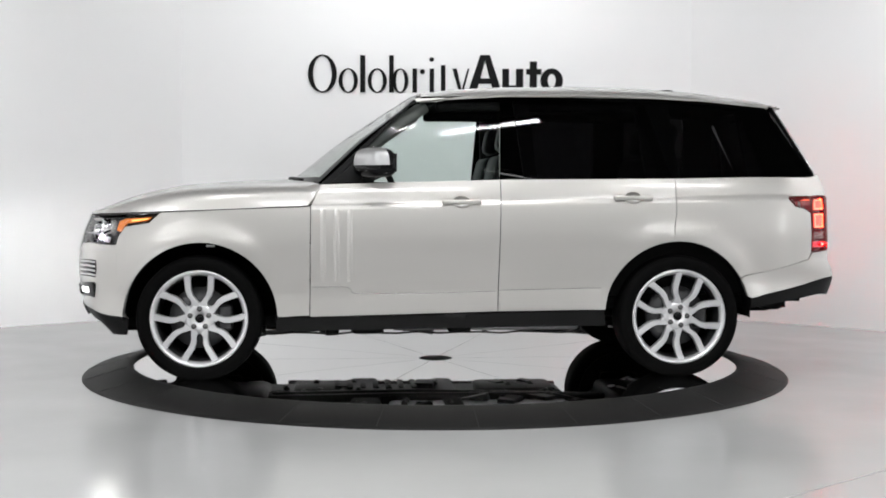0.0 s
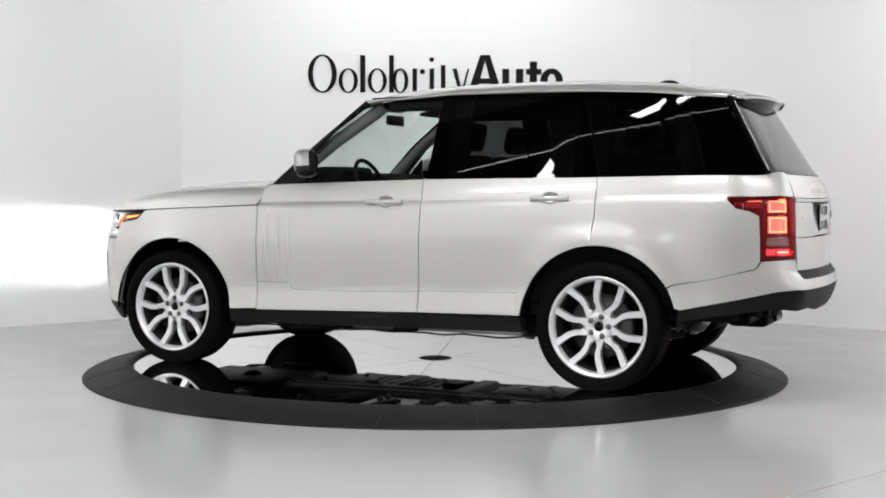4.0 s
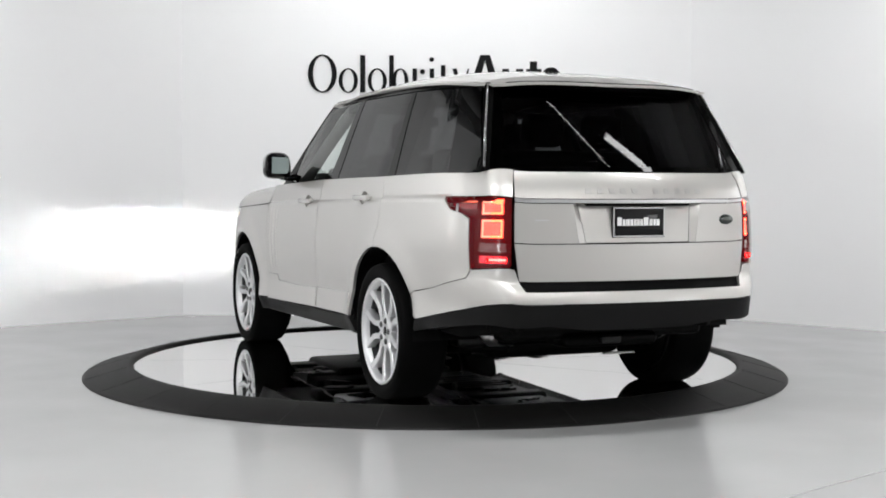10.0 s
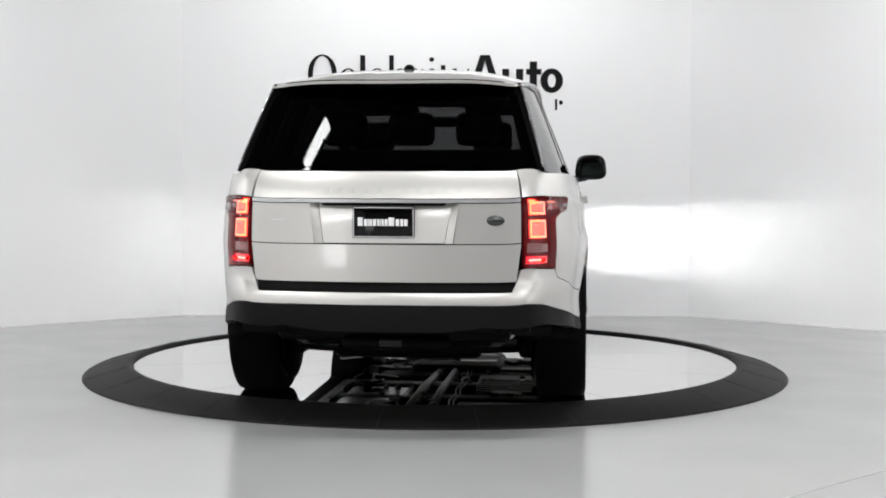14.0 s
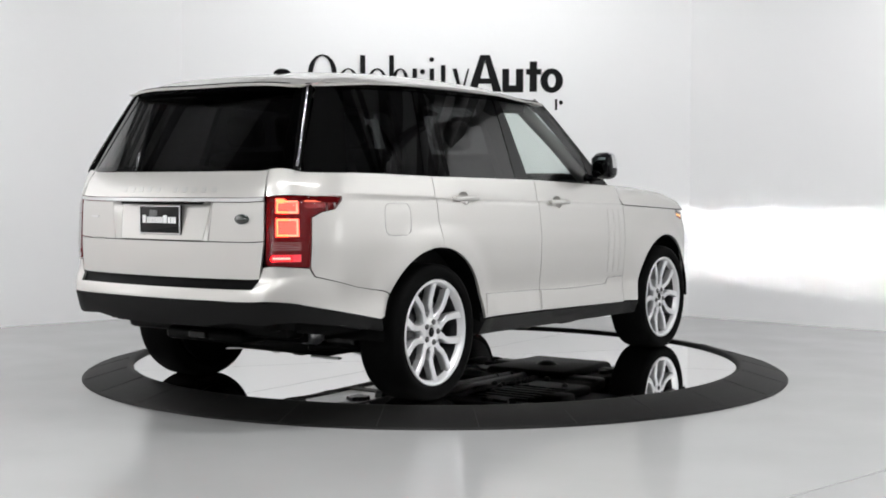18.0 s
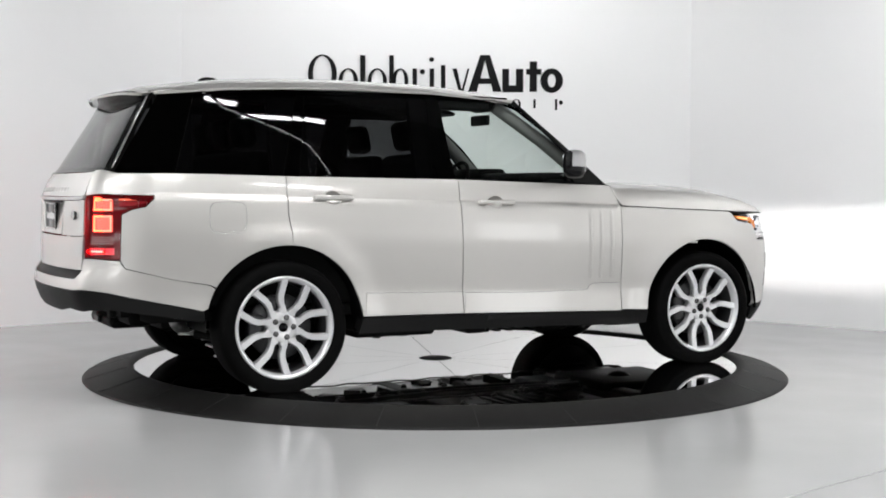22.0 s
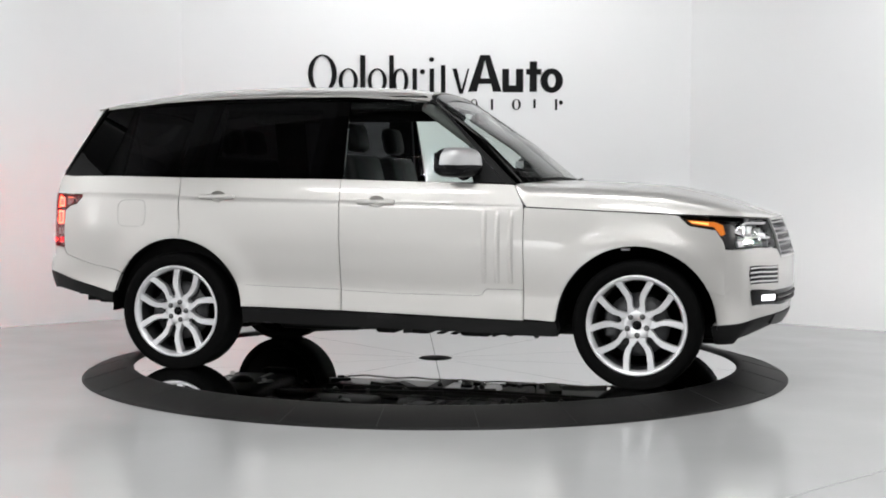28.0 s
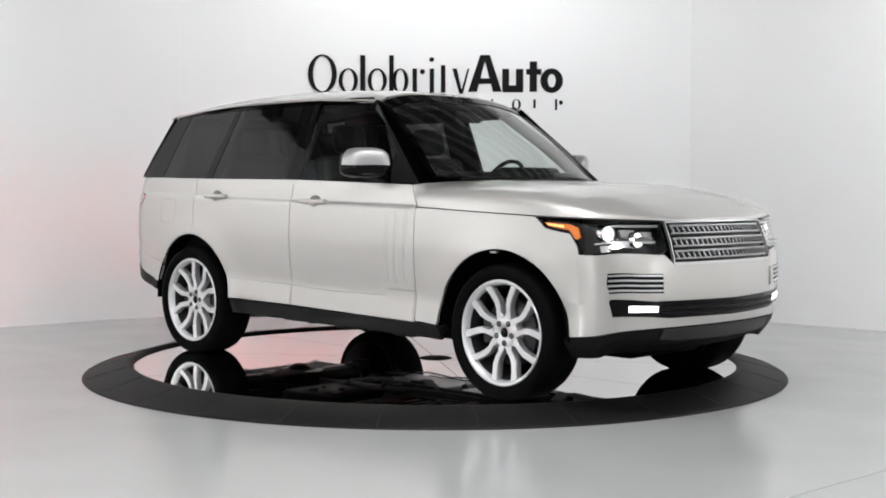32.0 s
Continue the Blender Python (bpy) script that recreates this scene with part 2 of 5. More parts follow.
# the drawn-in tail corner keeps its share of the outline
ARC[225:] += TAIL_GAIN * (ARC[224] - ARC[182])
ARC[183:225] += TAIL_GAIN * (ARC[183:225] - ARC[182])
U_END = float(ARC[-1])
TANG = np.gradient(CURVE, ARC, axis=0)
TANG = np.stack([np.convolve(np.pad(TANG[:, k], 4, mode="edge"), np.ones(9) / 9, "valid") for k in (0, 1)], 1)
TANG[0], TANG[-1] = (0, 1), (0, -1)


def u_x(x):
    """Arc length from the nose to the side point at x."""
    return float(np.interp(-x, -CURVE[:, 0], ARC))


def u_front(y):
    k = len(CURVE) // 2
    return math.copysign(float(np.interp(abs(y), CURVE[:k, 1], ARC[:k])), y)


def u_rear(y):
    k = len(CURVE) // 2
    return math.copysign(float(np.interp(-abs(y), -CURVE[k:, 1], ARC[k:])), y)


SIDE_IN = ((0.2, 0.10), (0.30, 0.055), (0.40, 0.010), (0.515, 0.023), (0.54, 0.026), (0.555, 0.0265), (0.70, 0.012), (0.85, 0.004), (1.0, 0.015), (1.078, 0.025), (1.085, 0.036), (1.16, 0.047), (1.21, 0.062), (1.26, 0.085))
FRONT_IN = ((0.2, 0.40), (0.28, 0.22), (0.36, 0.06), (0.42, 0.028), (0.50, 0.012), (0.60, 0.0), (0.70, 0.0), (0.80, 0.008), (0.90, 0.035), (1.0, 0.080), (1.1, 0.15), (1.2, 0.2))
REAR_IN = ((0.2, 0.30), (0.36, 0.16), (0.44, 0.07), (0.52, 0.02), (0.60, 0.0), (0.655, 0.006), (0.70, 0.042), (0.80, 0.042), (0.90, 0.044), (1.05, 0.048), (1.12, 0.052), (1.2, 0.085), (1.26, 0.13))


def table(rows, z):
    return float(np.interp(z, [r[0] for r in rows], [r[1] for r in rows]))


def shear(x):
    return -0.022 * max(-2.2, min(1.9, x))


def skin(u, v):
    """Body side, nose and tail: u along the plan outline (negative on the right side), v the height before the rise of the waist line."""
    a = abs(u)
    x, y = float(np.interp(a, ARC, CURVE[:, 0])), float(np.interp(a, ARC, CURVE[:, 1]))
    tx, ty = float(np.interp(a, ARC, TANG[:, 0])), float(np.interp(a, ARC, TANG[:, 1]))
    l = math.hypot(tx, ty)
    nx, ny = ty / l, -tx / l
    z = v + shear(x) * min(1, max(0, ny)) ** 2
    d = ny * ny * table(SIDE_IN, v)
    d += nx * nx * (table(FRONT_IN, v) if nx > 0 else table(REAR_IN, v))
    for cx, cz in ((1.46, 0.378), (-1.46, 0.385)):
        r = math.hypot(x - cx, z - cz)
        if r < 0.62:
            d -= 0.016 * ny * ny * max(0.0, min(1.0, (0.60 - r) / 0.09)) ** 1.5
    s = 1 if u >= 0 else -1
    # keep u running the same way round on both sides
    return (x - nx * d, s * (y - ny * d), z)


def sx(x, z):
    return (u_x(x), z - shear(x))


def fy(y, z):
    return (u_front(y), z)


def ry(y, z):
    return (u_rear(y), z)


def arch(cx, cz, r, a0, a1, n=24):
    return [(cx + r * math.cos(radians(a0 + (a1 - a0) * k / n)), cz + r * math.sin(radians(a0 + (a1 - a0) * k / n))) for k in range(n + 1)]


CREASES = ((), (0.515, 0.54, 0.555, 1.078, 1.085))


def both(name, poly, material, parent, label="", step=0.05, thick=0.018, lift=0.0, surf=None, lines=CREASES):
    obs = []
    for sgn in (1, -1):
        bm = panel(poly if sgn > 0 else mirrored(poly), surf or skin, step, thick, lift, None, lines)
        obs.append(part(name, bm, material, parent, label))
    return obs


def side_glass(x, z, s=1, out=0.0):
    taper = float(np.interp(x, (-2.5, -2.3, -1.8, -1.2, 0.2, 0.9), (0.840, 0.884, 0.953, 0.99, 0.995, 0.955)))
    w = (0.893 - 0.40 * (z - 1.23) - 0.16 * max(0, z - 1.5) ** 2) * taper
    return (x, s * (w + out), z)


def glass_map(s, out=0.0):
    return lambda a, z: side_glass(-s * a, z, s, out)


def tail(q, v):
    """The skin round the tail: q runs from the left side (negative) to the right."""
    return skin(U_END - abs(q) if q < 0 else -(U_END - abs(q)), v)


def ty(y, z):
    return (-math.copysign(U_END - abs(u_rear(y)), y), z)


def tail_poly(half):
    return [ty(y, z) for y, z in half] + [ty(-y, z) for y, z in reversed(half)]


def wind_x(y, z):
    c = float(np.interp(z, (1.10, 1.219, 1.468, 1.70, 1.796, 1.85), (1.07, 0.945, 0.635, 0.285, 0.120, 0.02)))
    bow = float(np.interp(z, (1.2, 1.75), (0.34, 0.26)))
    return c - bow * y * y


def windscreen(y, z):
    return (wind_x(y, z), y, z)


def rear_x(y, z):
    c = float(np.interp(z, (1.2, 1.25, 1.66, 1.75), (-2.525, -2.50, -2.235, -2.17)))
    return c + 0.09 * y * y + 0.21 * y ** 4


def backlight(y, z):
    return (rear_x(y, z), -y, z)


def roof_z(x, y):
    c = float(np.interp(x, (-2.36, -2.1, -1.7, -1.3, -0.9, -0.4, -0.1, 0.15, 0.3), (1.690, 1.762, 1.816, 1.840, 1.848, 1.840, 1.822, 1.790, 1.755)))
    w = roof_half(x)
    drop = float(np.interp(x, (-2.36, -2.1, -1.7, -1.3), (0.033, 0.060, 0.079, 0.085)))
    return c - drop * min(1.15, abs(y) / w) ** 3.2


def roof_half(x):
    return float(np.interp(x, (-2.36, -2.1, -1.5, -0.5, 0.1, 0.3), (0.62, 0.655, 0.69, 0.70, 0.685, 0.66)))


def roof(x, y):
    return (x, y, roof_z(x, y))


def header(y):
    """Height at which the windscreen meets the roof."""
    z = 1.76
    for _ in range(30):
        z = roof_z(wind_x(y, z), y)
    return z


# ---- room ----
def wall(name, a, b, z0, z1, thick=0.15):
    a, b = Vector((*a, 0)), Vector((*b, 0))
    d = (b - a).normalized()
    n = Vector((d.y, -d.x, 0))
    bm = bmesh.new()
    lo = [a, b, b - n * thick, a - n * thick]
    v = [bm.verts.new((p.x, p.y, z0)) for p in lo] + [bm.verts.new((p.x, p.y, z1)) for p in lo]
    for f in ((0, 1, 5, 4), (1, 2, 6, 5), (2, 3, 7, 6), (3, 0, 4, 7), (4, 5, 6, 7), (3, 2, 1, 0)):
        bm.faces.new([v[k] for k in f])
    bmesh.ops.recalc_face_normals(bm, faces=bm.faces)
    return tagged(part(name, bm, WALL_GREY if name == "wall_south" else WALL, smooth=False), "plain grey painted wall" if name == "wall_south" else "plain white painted showroom wall", "wall", kind="structure")


ROOM = [(-2.43, 3.60), (2.43, 3.58), (6.6, -0.05), (6.6, -14.0), (-6.6, -14.0), (-6.6, 0.15)]
for k, nm in enumerate(("wall_north", "wall_north_east", "wall_east", "wall_south", "wall_west", "wall_north_west")):
    wall(nm, ROOM[k], ROOM[(k + 1) % 6], FLOOR_Z - 0.1, CEIL_Z)
bm = bmesh.new()
# floor with a round hole for the turntable
hole = [bm.verts.new((2.2 * math.cos(a), 2.2 * math.sin(a), FLOOR_Z)) for a in np.linspace(0, 2 * math.pi, 97)[:-1]]
rim = [bm.verts.new((9 * math.cos(a), -4 + 12 * math.sin(a), FLOOR_Z)) for a in np.linspace(0, 2 * math.pi, 97)[:-1]]
for k in range(96):
    bm.faces.new((hole[k], rim[k], rim[(k + 1) % 96], hole[(k + 1) % 96]))
tagged(part("floor", bm, EPOXY, smooth=False), "glossy light grey epoxy showroom floor", "floor", kind="structure")
bm = box(bmesh.new(), -7, 7, -14.2, 4, CEIL_Z, CEIL_Z + 0.1)
tagged(part("ceiling", bm, CEILING, smooth=False), "dark painted open ceiling", "ceiling", kind="structure")

# thin construction joint in the floor
ja, jb = Vector((1.379, -3.744, FLOOR_Z)), Vector((1.956, -3.229, FLOOR_Z))
jd = (jb - ja).normalized()
jn = Vector((-jd.y, jd.x, 0)) * 0.0018
bm = bmesh.new()
quad = [ja - jd * 3 - jn, jb + jd * 2.5 - jn, jb + jd * 2.5 + jn, ja - jd * 3 + jn]
top = [bm.verts.new(v + Vector((0, 0, 0.0015))) for v in quad]
low = [bm.verts.new(v + Vector((0, 0, -0.01))) for v in quad]
bm.faces.new(top)
for k in range(4):
    bm.faces.new((top[k], low[k], low[(k + 1) % 4], top[(k + 1) % 4]))
bmesh.ops.recalc_face_normals(bm, faces=bm.faces)
tagged(part("floor_joint", bm, JOINT, smooth=False), "thin grey joint in the epoxy floor", "floor", kind="structure")

# ---- turntable ----
bm = lathe(bmesh.new(), [(2.012, DISC_Z - 0.03), (2.012, 0.024), (2.045, 0.031), (2.07, 0.030), (2.315, -0.036), (2.330, -0.046), (2.330, FLOOR_Z - 0.04)], Matrix(), 160)
ring = tagged(part("turntable_ring", bm, RUBBER), "black rubber ramp ring round the turntable", "turntable ring", kind="structure")
for k in range(28):
    a = radians(-97.4 + 360 / 28 * k)
    bm = bmesh.new()
    box(bm, 2.05, 2.322, -0.0014, 0.0014, -0.002, 0.0025)
    m = Matrix.Rotation(a, 4, "Z") @ Matrix.Translation((2.0 + 0.19, 0, -0.003)) @ Matrix.Rotation(math.atan2(0.066, 0.245), 4, "Y") @ Matrix.Translation((-2.19, 0, 0))
    ob = part("ring_joint", bm, SEAM, ring, smooth=False)
    ob.matrix_basis = m

disc = new("turntable_disc")
tagged(disc, "polished mirror steel turntable disc with plate joints", "turntable")
# ten wedge plates round the hub
for k in range(10):
    a0, a1 = radians(36 * k), radians(36 * k + 36)
    g = 0.0018
    pts = []
    for r, flip in ((2.005, False), (0.10, True)):
        arc_pts = [(r * math.cos(a), r * math.sin(a)) for a in np.linspace(a0 + g / r, a1 - g / r, 16 if r > 1 else 5)]
        pts += arc_pts[::-1] if flip else arc_pts
    bm = prism(bmesh.new(), pts, 0.02, Matrix.Translation((0, 0, DISC_Z - 0.02)))
    bmesh.ops.recalc_face_normals(bm, faces=bm.faces)
    part("plate", bm, MIRROR, disc, "mirror-polished steel plate", smooth=False)
bm = lathe(bmesh.new(), [(0.0, DISC_Z - 0.021), (2.008, DISC_Z - 0.021), (2.008, DISC_Z - 0.04), (0.0, DISC_Z - 0.04)], Matrix(), 96)
part("base_plate", bm, SEAM, disc, "dark base below the plates")
bm = lathe(bmesh.new(), [(0.0, DISC_Z + 0.006), (0.095, DISC_Z + 0.006), (0.113, DISC_Z + 0.001), (0.113, DISC_Z - 0.01)], Matrix(), 40)
part("hub_cover", bm, SEAM, disc, "round black hub cover")

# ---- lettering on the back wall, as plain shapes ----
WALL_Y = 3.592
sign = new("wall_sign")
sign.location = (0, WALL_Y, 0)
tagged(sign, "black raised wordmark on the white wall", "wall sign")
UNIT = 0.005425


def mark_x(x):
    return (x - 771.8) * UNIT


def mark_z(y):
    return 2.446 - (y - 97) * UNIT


def oval_ring(bm, cx, cz, rx, rz, tx, tz, m, n=28):
    o = [bm.verts.new(m @ Vector((cx + rx * math.cos(a), cz + rz * math.sin(a), 0.012))) for a in np.linspace(0, 2 * math.pi, n + 1)[:-1]]
    i = [bm.verts.new(m @ Vector((cx + (rx - tx) * math.cos(a), cz + (rz - tz) * math.sin(a), 0.012))) for a in np.linspace(0, 2 * math.pi, n + 1)[:-1]]
    ob = [bm.verts.new(m @ Vector((v[0], v[1], 0.0))) for v in [(cx + rx * math.cos(a), cz + rz * math.sin(a)) for a in np.linspace(0, 2 * math.pi, n + 1)[:-1]]]
    for k in range(n):
        j = (k + 1) % n
        bm.faces.new((o[k], o[j], i[j], i[k]))
        bm.faces.new((ob[k], ob[j], o[j], o[k]))


FACE = Matrix(((1, 0, 0, 0), (0, 0, -1, 0), (0, 1, 0, 0), (0, 0, 0, 1)))
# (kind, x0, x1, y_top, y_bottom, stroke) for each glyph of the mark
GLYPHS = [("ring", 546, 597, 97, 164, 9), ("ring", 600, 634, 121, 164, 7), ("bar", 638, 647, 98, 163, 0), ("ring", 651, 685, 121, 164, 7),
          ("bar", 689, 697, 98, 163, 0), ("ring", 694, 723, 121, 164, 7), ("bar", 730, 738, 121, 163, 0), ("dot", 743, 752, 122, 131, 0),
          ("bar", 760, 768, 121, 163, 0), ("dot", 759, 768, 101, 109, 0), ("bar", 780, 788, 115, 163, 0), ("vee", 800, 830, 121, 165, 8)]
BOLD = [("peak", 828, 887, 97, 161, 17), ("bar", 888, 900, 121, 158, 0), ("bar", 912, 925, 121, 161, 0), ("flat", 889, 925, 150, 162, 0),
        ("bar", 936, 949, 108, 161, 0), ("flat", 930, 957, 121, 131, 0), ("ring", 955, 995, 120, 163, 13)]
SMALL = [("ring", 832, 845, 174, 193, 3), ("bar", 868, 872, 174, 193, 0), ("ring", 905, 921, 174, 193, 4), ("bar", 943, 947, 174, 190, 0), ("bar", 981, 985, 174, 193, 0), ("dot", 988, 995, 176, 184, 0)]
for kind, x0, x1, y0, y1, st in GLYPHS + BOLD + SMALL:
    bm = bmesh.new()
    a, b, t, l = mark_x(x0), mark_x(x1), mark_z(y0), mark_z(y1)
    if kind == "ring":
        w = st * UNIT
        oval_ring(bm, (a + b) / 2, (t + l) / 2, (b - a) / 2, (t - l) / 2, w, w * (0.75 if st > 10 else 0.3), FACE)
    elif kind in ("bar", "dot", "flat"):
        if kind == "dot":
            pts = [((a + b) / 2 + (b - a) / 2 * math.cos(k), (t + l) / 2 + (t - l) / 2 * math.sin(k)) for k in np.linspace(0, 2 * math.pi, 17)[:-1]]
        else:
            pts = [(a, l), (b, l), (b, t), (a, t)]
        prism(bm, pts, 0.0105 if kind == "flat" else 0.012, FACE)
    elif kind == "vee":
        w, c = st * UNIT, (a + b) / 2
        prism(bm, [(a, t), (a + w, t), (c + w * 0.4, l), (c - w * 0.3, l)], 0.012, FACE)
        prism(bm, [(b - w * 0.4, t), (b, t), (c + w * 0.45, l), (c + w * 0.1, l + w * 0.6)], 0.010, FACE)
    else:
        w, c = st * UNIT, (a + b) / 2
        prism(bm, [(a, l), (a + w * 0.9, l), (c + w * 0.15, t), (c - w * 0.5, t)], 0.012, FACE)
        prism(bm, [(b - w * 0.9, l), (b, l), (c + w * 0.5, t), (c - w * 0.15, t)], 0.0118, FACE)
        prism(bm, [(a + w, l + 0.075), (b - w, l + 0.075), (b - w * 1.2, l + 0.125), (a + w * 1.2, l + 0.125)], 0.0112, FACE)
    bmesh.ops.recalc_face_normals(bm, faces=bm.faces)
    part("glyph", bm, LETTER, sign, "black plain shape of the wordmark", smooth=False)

# ---- ceiling lights ----
# (x, y, z, length, power, width, turn)
LIGHTS = [(0.02, -2.76, 3.75, 0.48, 20, 0.10, 20), (0.83, -2.67, 3.75, 0.92, 38, 0.09, 26), (-1.62, -3.09, 3.75, 0.50, 20, 0.13, 26),
          (0.3, -2.3, 2.8, 3.4, 2.8, 0.012, -9), (2.15, -2.38, 2.8, 0.65, 4.0, 0.05, 0)]
LIGHTS += [(-3.9, -6.0, 3.75, 2.4, 140, 0.3, 0), (0.0, -6.2, 3.75, 2.4, 82, 0.3, 0), (3.9, -6.0, 3.75, 2.4, 84, 0.3, 0)] + [(x, -9.5, 3.75, 2.4, 52, 0.3, 0) for x in (-3.9, 0.0, 3.9)]
for x, y, z, length, power, width, turn in LIGHTS:
    fix = new("strip_light")
    fix.matrix_basis = pose(x, y, z, 0, 0, turn)
    tagged(fix, "thin hanging white light rail" if z < 3.5 else "white fluorescent ceiling strip light", "ceiling light", group="ceiling strip lights")
    rim_w = 0.05 if width > 0.06 else 0.01
    bm = box(bmesh.new(), -length / 2 - 0.04, length / 2 + 0.04, -width / 2 - rim_w, width / 2 + rim_w, 0.012, 0.03 + rim_w, 0.004)
    part("housing", bm, BEAM, fix)
    for s in (-1, 1):
        bm = bmesh.new()
        tube(bm, [(s * length * 0.47, 0, 0.02), (s * length * 0.47, 0, CEIL_Z - z)], 0.006 if z > 3.5 else 0.003)
        part("hanger", bm, DARK_METAL, fix)
    la = bpy.data.lights.new("strip_lamp", "AREA")
    la.shape, la.size, la.size_y, la.energy, la.color = "RECTANGLE", length, width, power, (0.985, 0.992, 1.0)
    lo = new("strip_lamp", la)
    lo.parent = fix
# wall washers: unseen fill strips added under the ceiling, turned to brighten the walls
# (x, y, target x, target y, length, power)
FILL_WASHERS = [(-0.95, 2.0, -0.9, 3.6, 1.7, 20), (0.95, 2.0, 0.9, 3.6, 1.7, 20), (4.3, 0.0, 5.4, 1.05, 2.4, 56), (-4.3, 0.0, -5.4, 1.15, 2.4, 42),
           (5.1, -1.6, 6.6, -1.4, 2.4, 85), (-5.1, -1.6, -6.6, -1.4, 2.4, 92)]
for x, y, tx, ty_, length, power in FILL_WASHERS:
    fix = new("fill_washer")
    fix.matrix_basis = look((x, y, 3.78), (tx, ty_, 2.3))
    tagged(fix, "unseen strip light added to brighten the wall", "wall washer", group="wall washers")
    bm = box(bmesh.new(), -length / 2 - 0.04, length / 2 + 0.04, -0.10, 0.10, 0.012, 0.07, 0.01)
    part("housing", bm, BEAM, fix)
    up = fix.matrix_basis.to_3x3().transposed() @ Vector((0, 0, 1))
    for s in (-1, 1):
        base = Vector((s * length * 0.45, 0, 0.04))
        part("hanger", tube(bmesh.new(), [base, base + up * 0.32], 0.006), DARK_METAL, fix)
    la = bpy.data.lights.new("fill_lamp", "AREA")
    la.shape, la.size, la.size_y, la.energy, la.color = "RECTANGLE", length, 0.16, power, (0.985, 0.992, 1.0)
    lo = new("fill_lamp", la)
    lo.parent = fix
# stand-in light boxes for bright sources known only by reflections, beyond the picture's edges: (place, facing, width,
# height, power)
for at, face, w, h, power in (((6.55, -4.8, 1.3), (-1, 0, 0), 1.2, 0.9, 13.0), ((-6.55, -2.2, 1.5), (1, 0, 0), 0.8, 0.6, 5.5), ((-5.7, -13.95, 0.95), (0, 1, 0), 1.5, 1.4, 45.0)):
    fix = new("stand_in_light")
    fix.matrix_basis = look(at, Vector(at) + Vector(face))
    tagged(fix, "flat light box standing in for an unseen bright source", "wall light", group="wall light boxes")
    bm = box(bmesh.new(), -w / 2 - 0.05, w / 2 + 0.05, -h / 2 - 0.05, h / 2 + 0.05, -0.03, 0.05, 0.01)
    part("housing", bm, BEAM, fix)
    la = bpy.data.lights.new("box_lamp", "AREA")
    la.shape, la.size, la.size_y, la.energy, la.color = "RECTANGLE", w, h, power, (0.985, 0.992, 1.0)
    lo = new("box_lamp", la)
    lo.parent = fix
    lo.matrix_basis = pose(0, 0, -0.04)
bm = box(bmesh.new(), -5.5, 5.5, -2.2, 3.56, CEIL_Z - 0.04, CEIL_Z - 0.004)
tagged(part("ceiling_panel", bm, PANEL_WHITE, smooth=False), "white panelled part of the ceiling", "ceiling", kind="structure")
for k in range(10):
    y = -0.8 + 0.46 * k
    bm = box(bmesh.new(), -5.5, 5.5, y - 0.07, y + 0.07, CEIL_Z - 0.22, CEIL_Z - 0.045)
    tagged(part("ceiling_joist", bm, CEILING, smooth=False), "black ceiling joist", "joist", kind="structure")

# ---- the car ----
car = new("suv")
tagged(car, "pearl white sport utility vehicle, lights on, on the turntable", "car")
AF, AR = (1.46, 0.378), (-1.46, 0.385)
R_F, R_R = 0.462, 0.462


def side_poly(pts):
    return [sx(*p) for p in pts]


def door_skin(name, pts, cup, label):
    """A door skin in two halves of one mesh, which leave an oval hole for the handle cup."""
    poly = dense(side_poly(pts))
    cu, cv = sx(*cup)
    for sgn in (1, -1):
        bm = bmesh.new()
        for upper in (True, False):
            half = clip_half(poly, 1, cv, not upper)
            area = sum(a[0] * b[1] - a[1] * b[0] for a, b in zip(half, half[1:] + half[:1]))
            if area < 0:
                half = half[::-1]
            # the cut runs along v = cv: find that edge and put half an oval in it
            n = len(half)
            for k in range(n):
                a, b = half[k], half[(k + 1) % n]
                if abs(a[1] - cv) < 1e-9 and abs(b[1] - cv) < 1e-9 and min(a[0], b[0]) < cu - 0.06 and max(a[0], b[0]) > cu + 0.06:
                    d = 1 if b[0] > a[0] else -1
                    up = 1 if upper else -1
                    oval = [(cu - d * 0.052 * math.cos(t), cv + up * 0.036 * math.sin(t)) for t in np.linspace(0, math.pi, 15)]
                    half = half[:k + 1] + oval + half[k + 1:]
                    break
            panel(half if sgn > 0 else mirrored(half), skin, 0.05, 0.018, 0.0, bm, CREASES)
        part(name, bm, PAINT, car, label)


# front wing
p = side_poly([(0.808, 0.40), (0.802, 1.055), (1.24, 1.038), (1.69, 1.018)]) + [(1.305, 1.045), (1.25, 0.995), (1.10, 0.972), (1.055, 0.905), (1.045, 0.866), (1.045, 0.60)] + side_poly(arch(*AF, R_F, 27, 177) + [(0.99, 0.392)])
both("front_wing", p, PAINT, car)
# front door, lower strip included
p = [(0.803, 0.392), (0.797, 1.06), (0.735, 1.19), (-0.354, 1.222), (-0.354, 1.10), (-0.335, 0.42)]
door_skin("front_door_panel", p, (-0.115, 1.085), "pearl white front door skin")
# rear door
p = [(-0.340, 0.42), (-0.359, 1.10), (-0.359, 1.222), (-1.446, 1.233), (-1.444, 1.02), (-1.428, 0.92)]
p += arch(*AR, R_R, 86, 5)
p += [(-1.0, 0.428)]
door_skin("rear_door_panel", p, (-1.175, 1.112), "pearl white rear door skin")
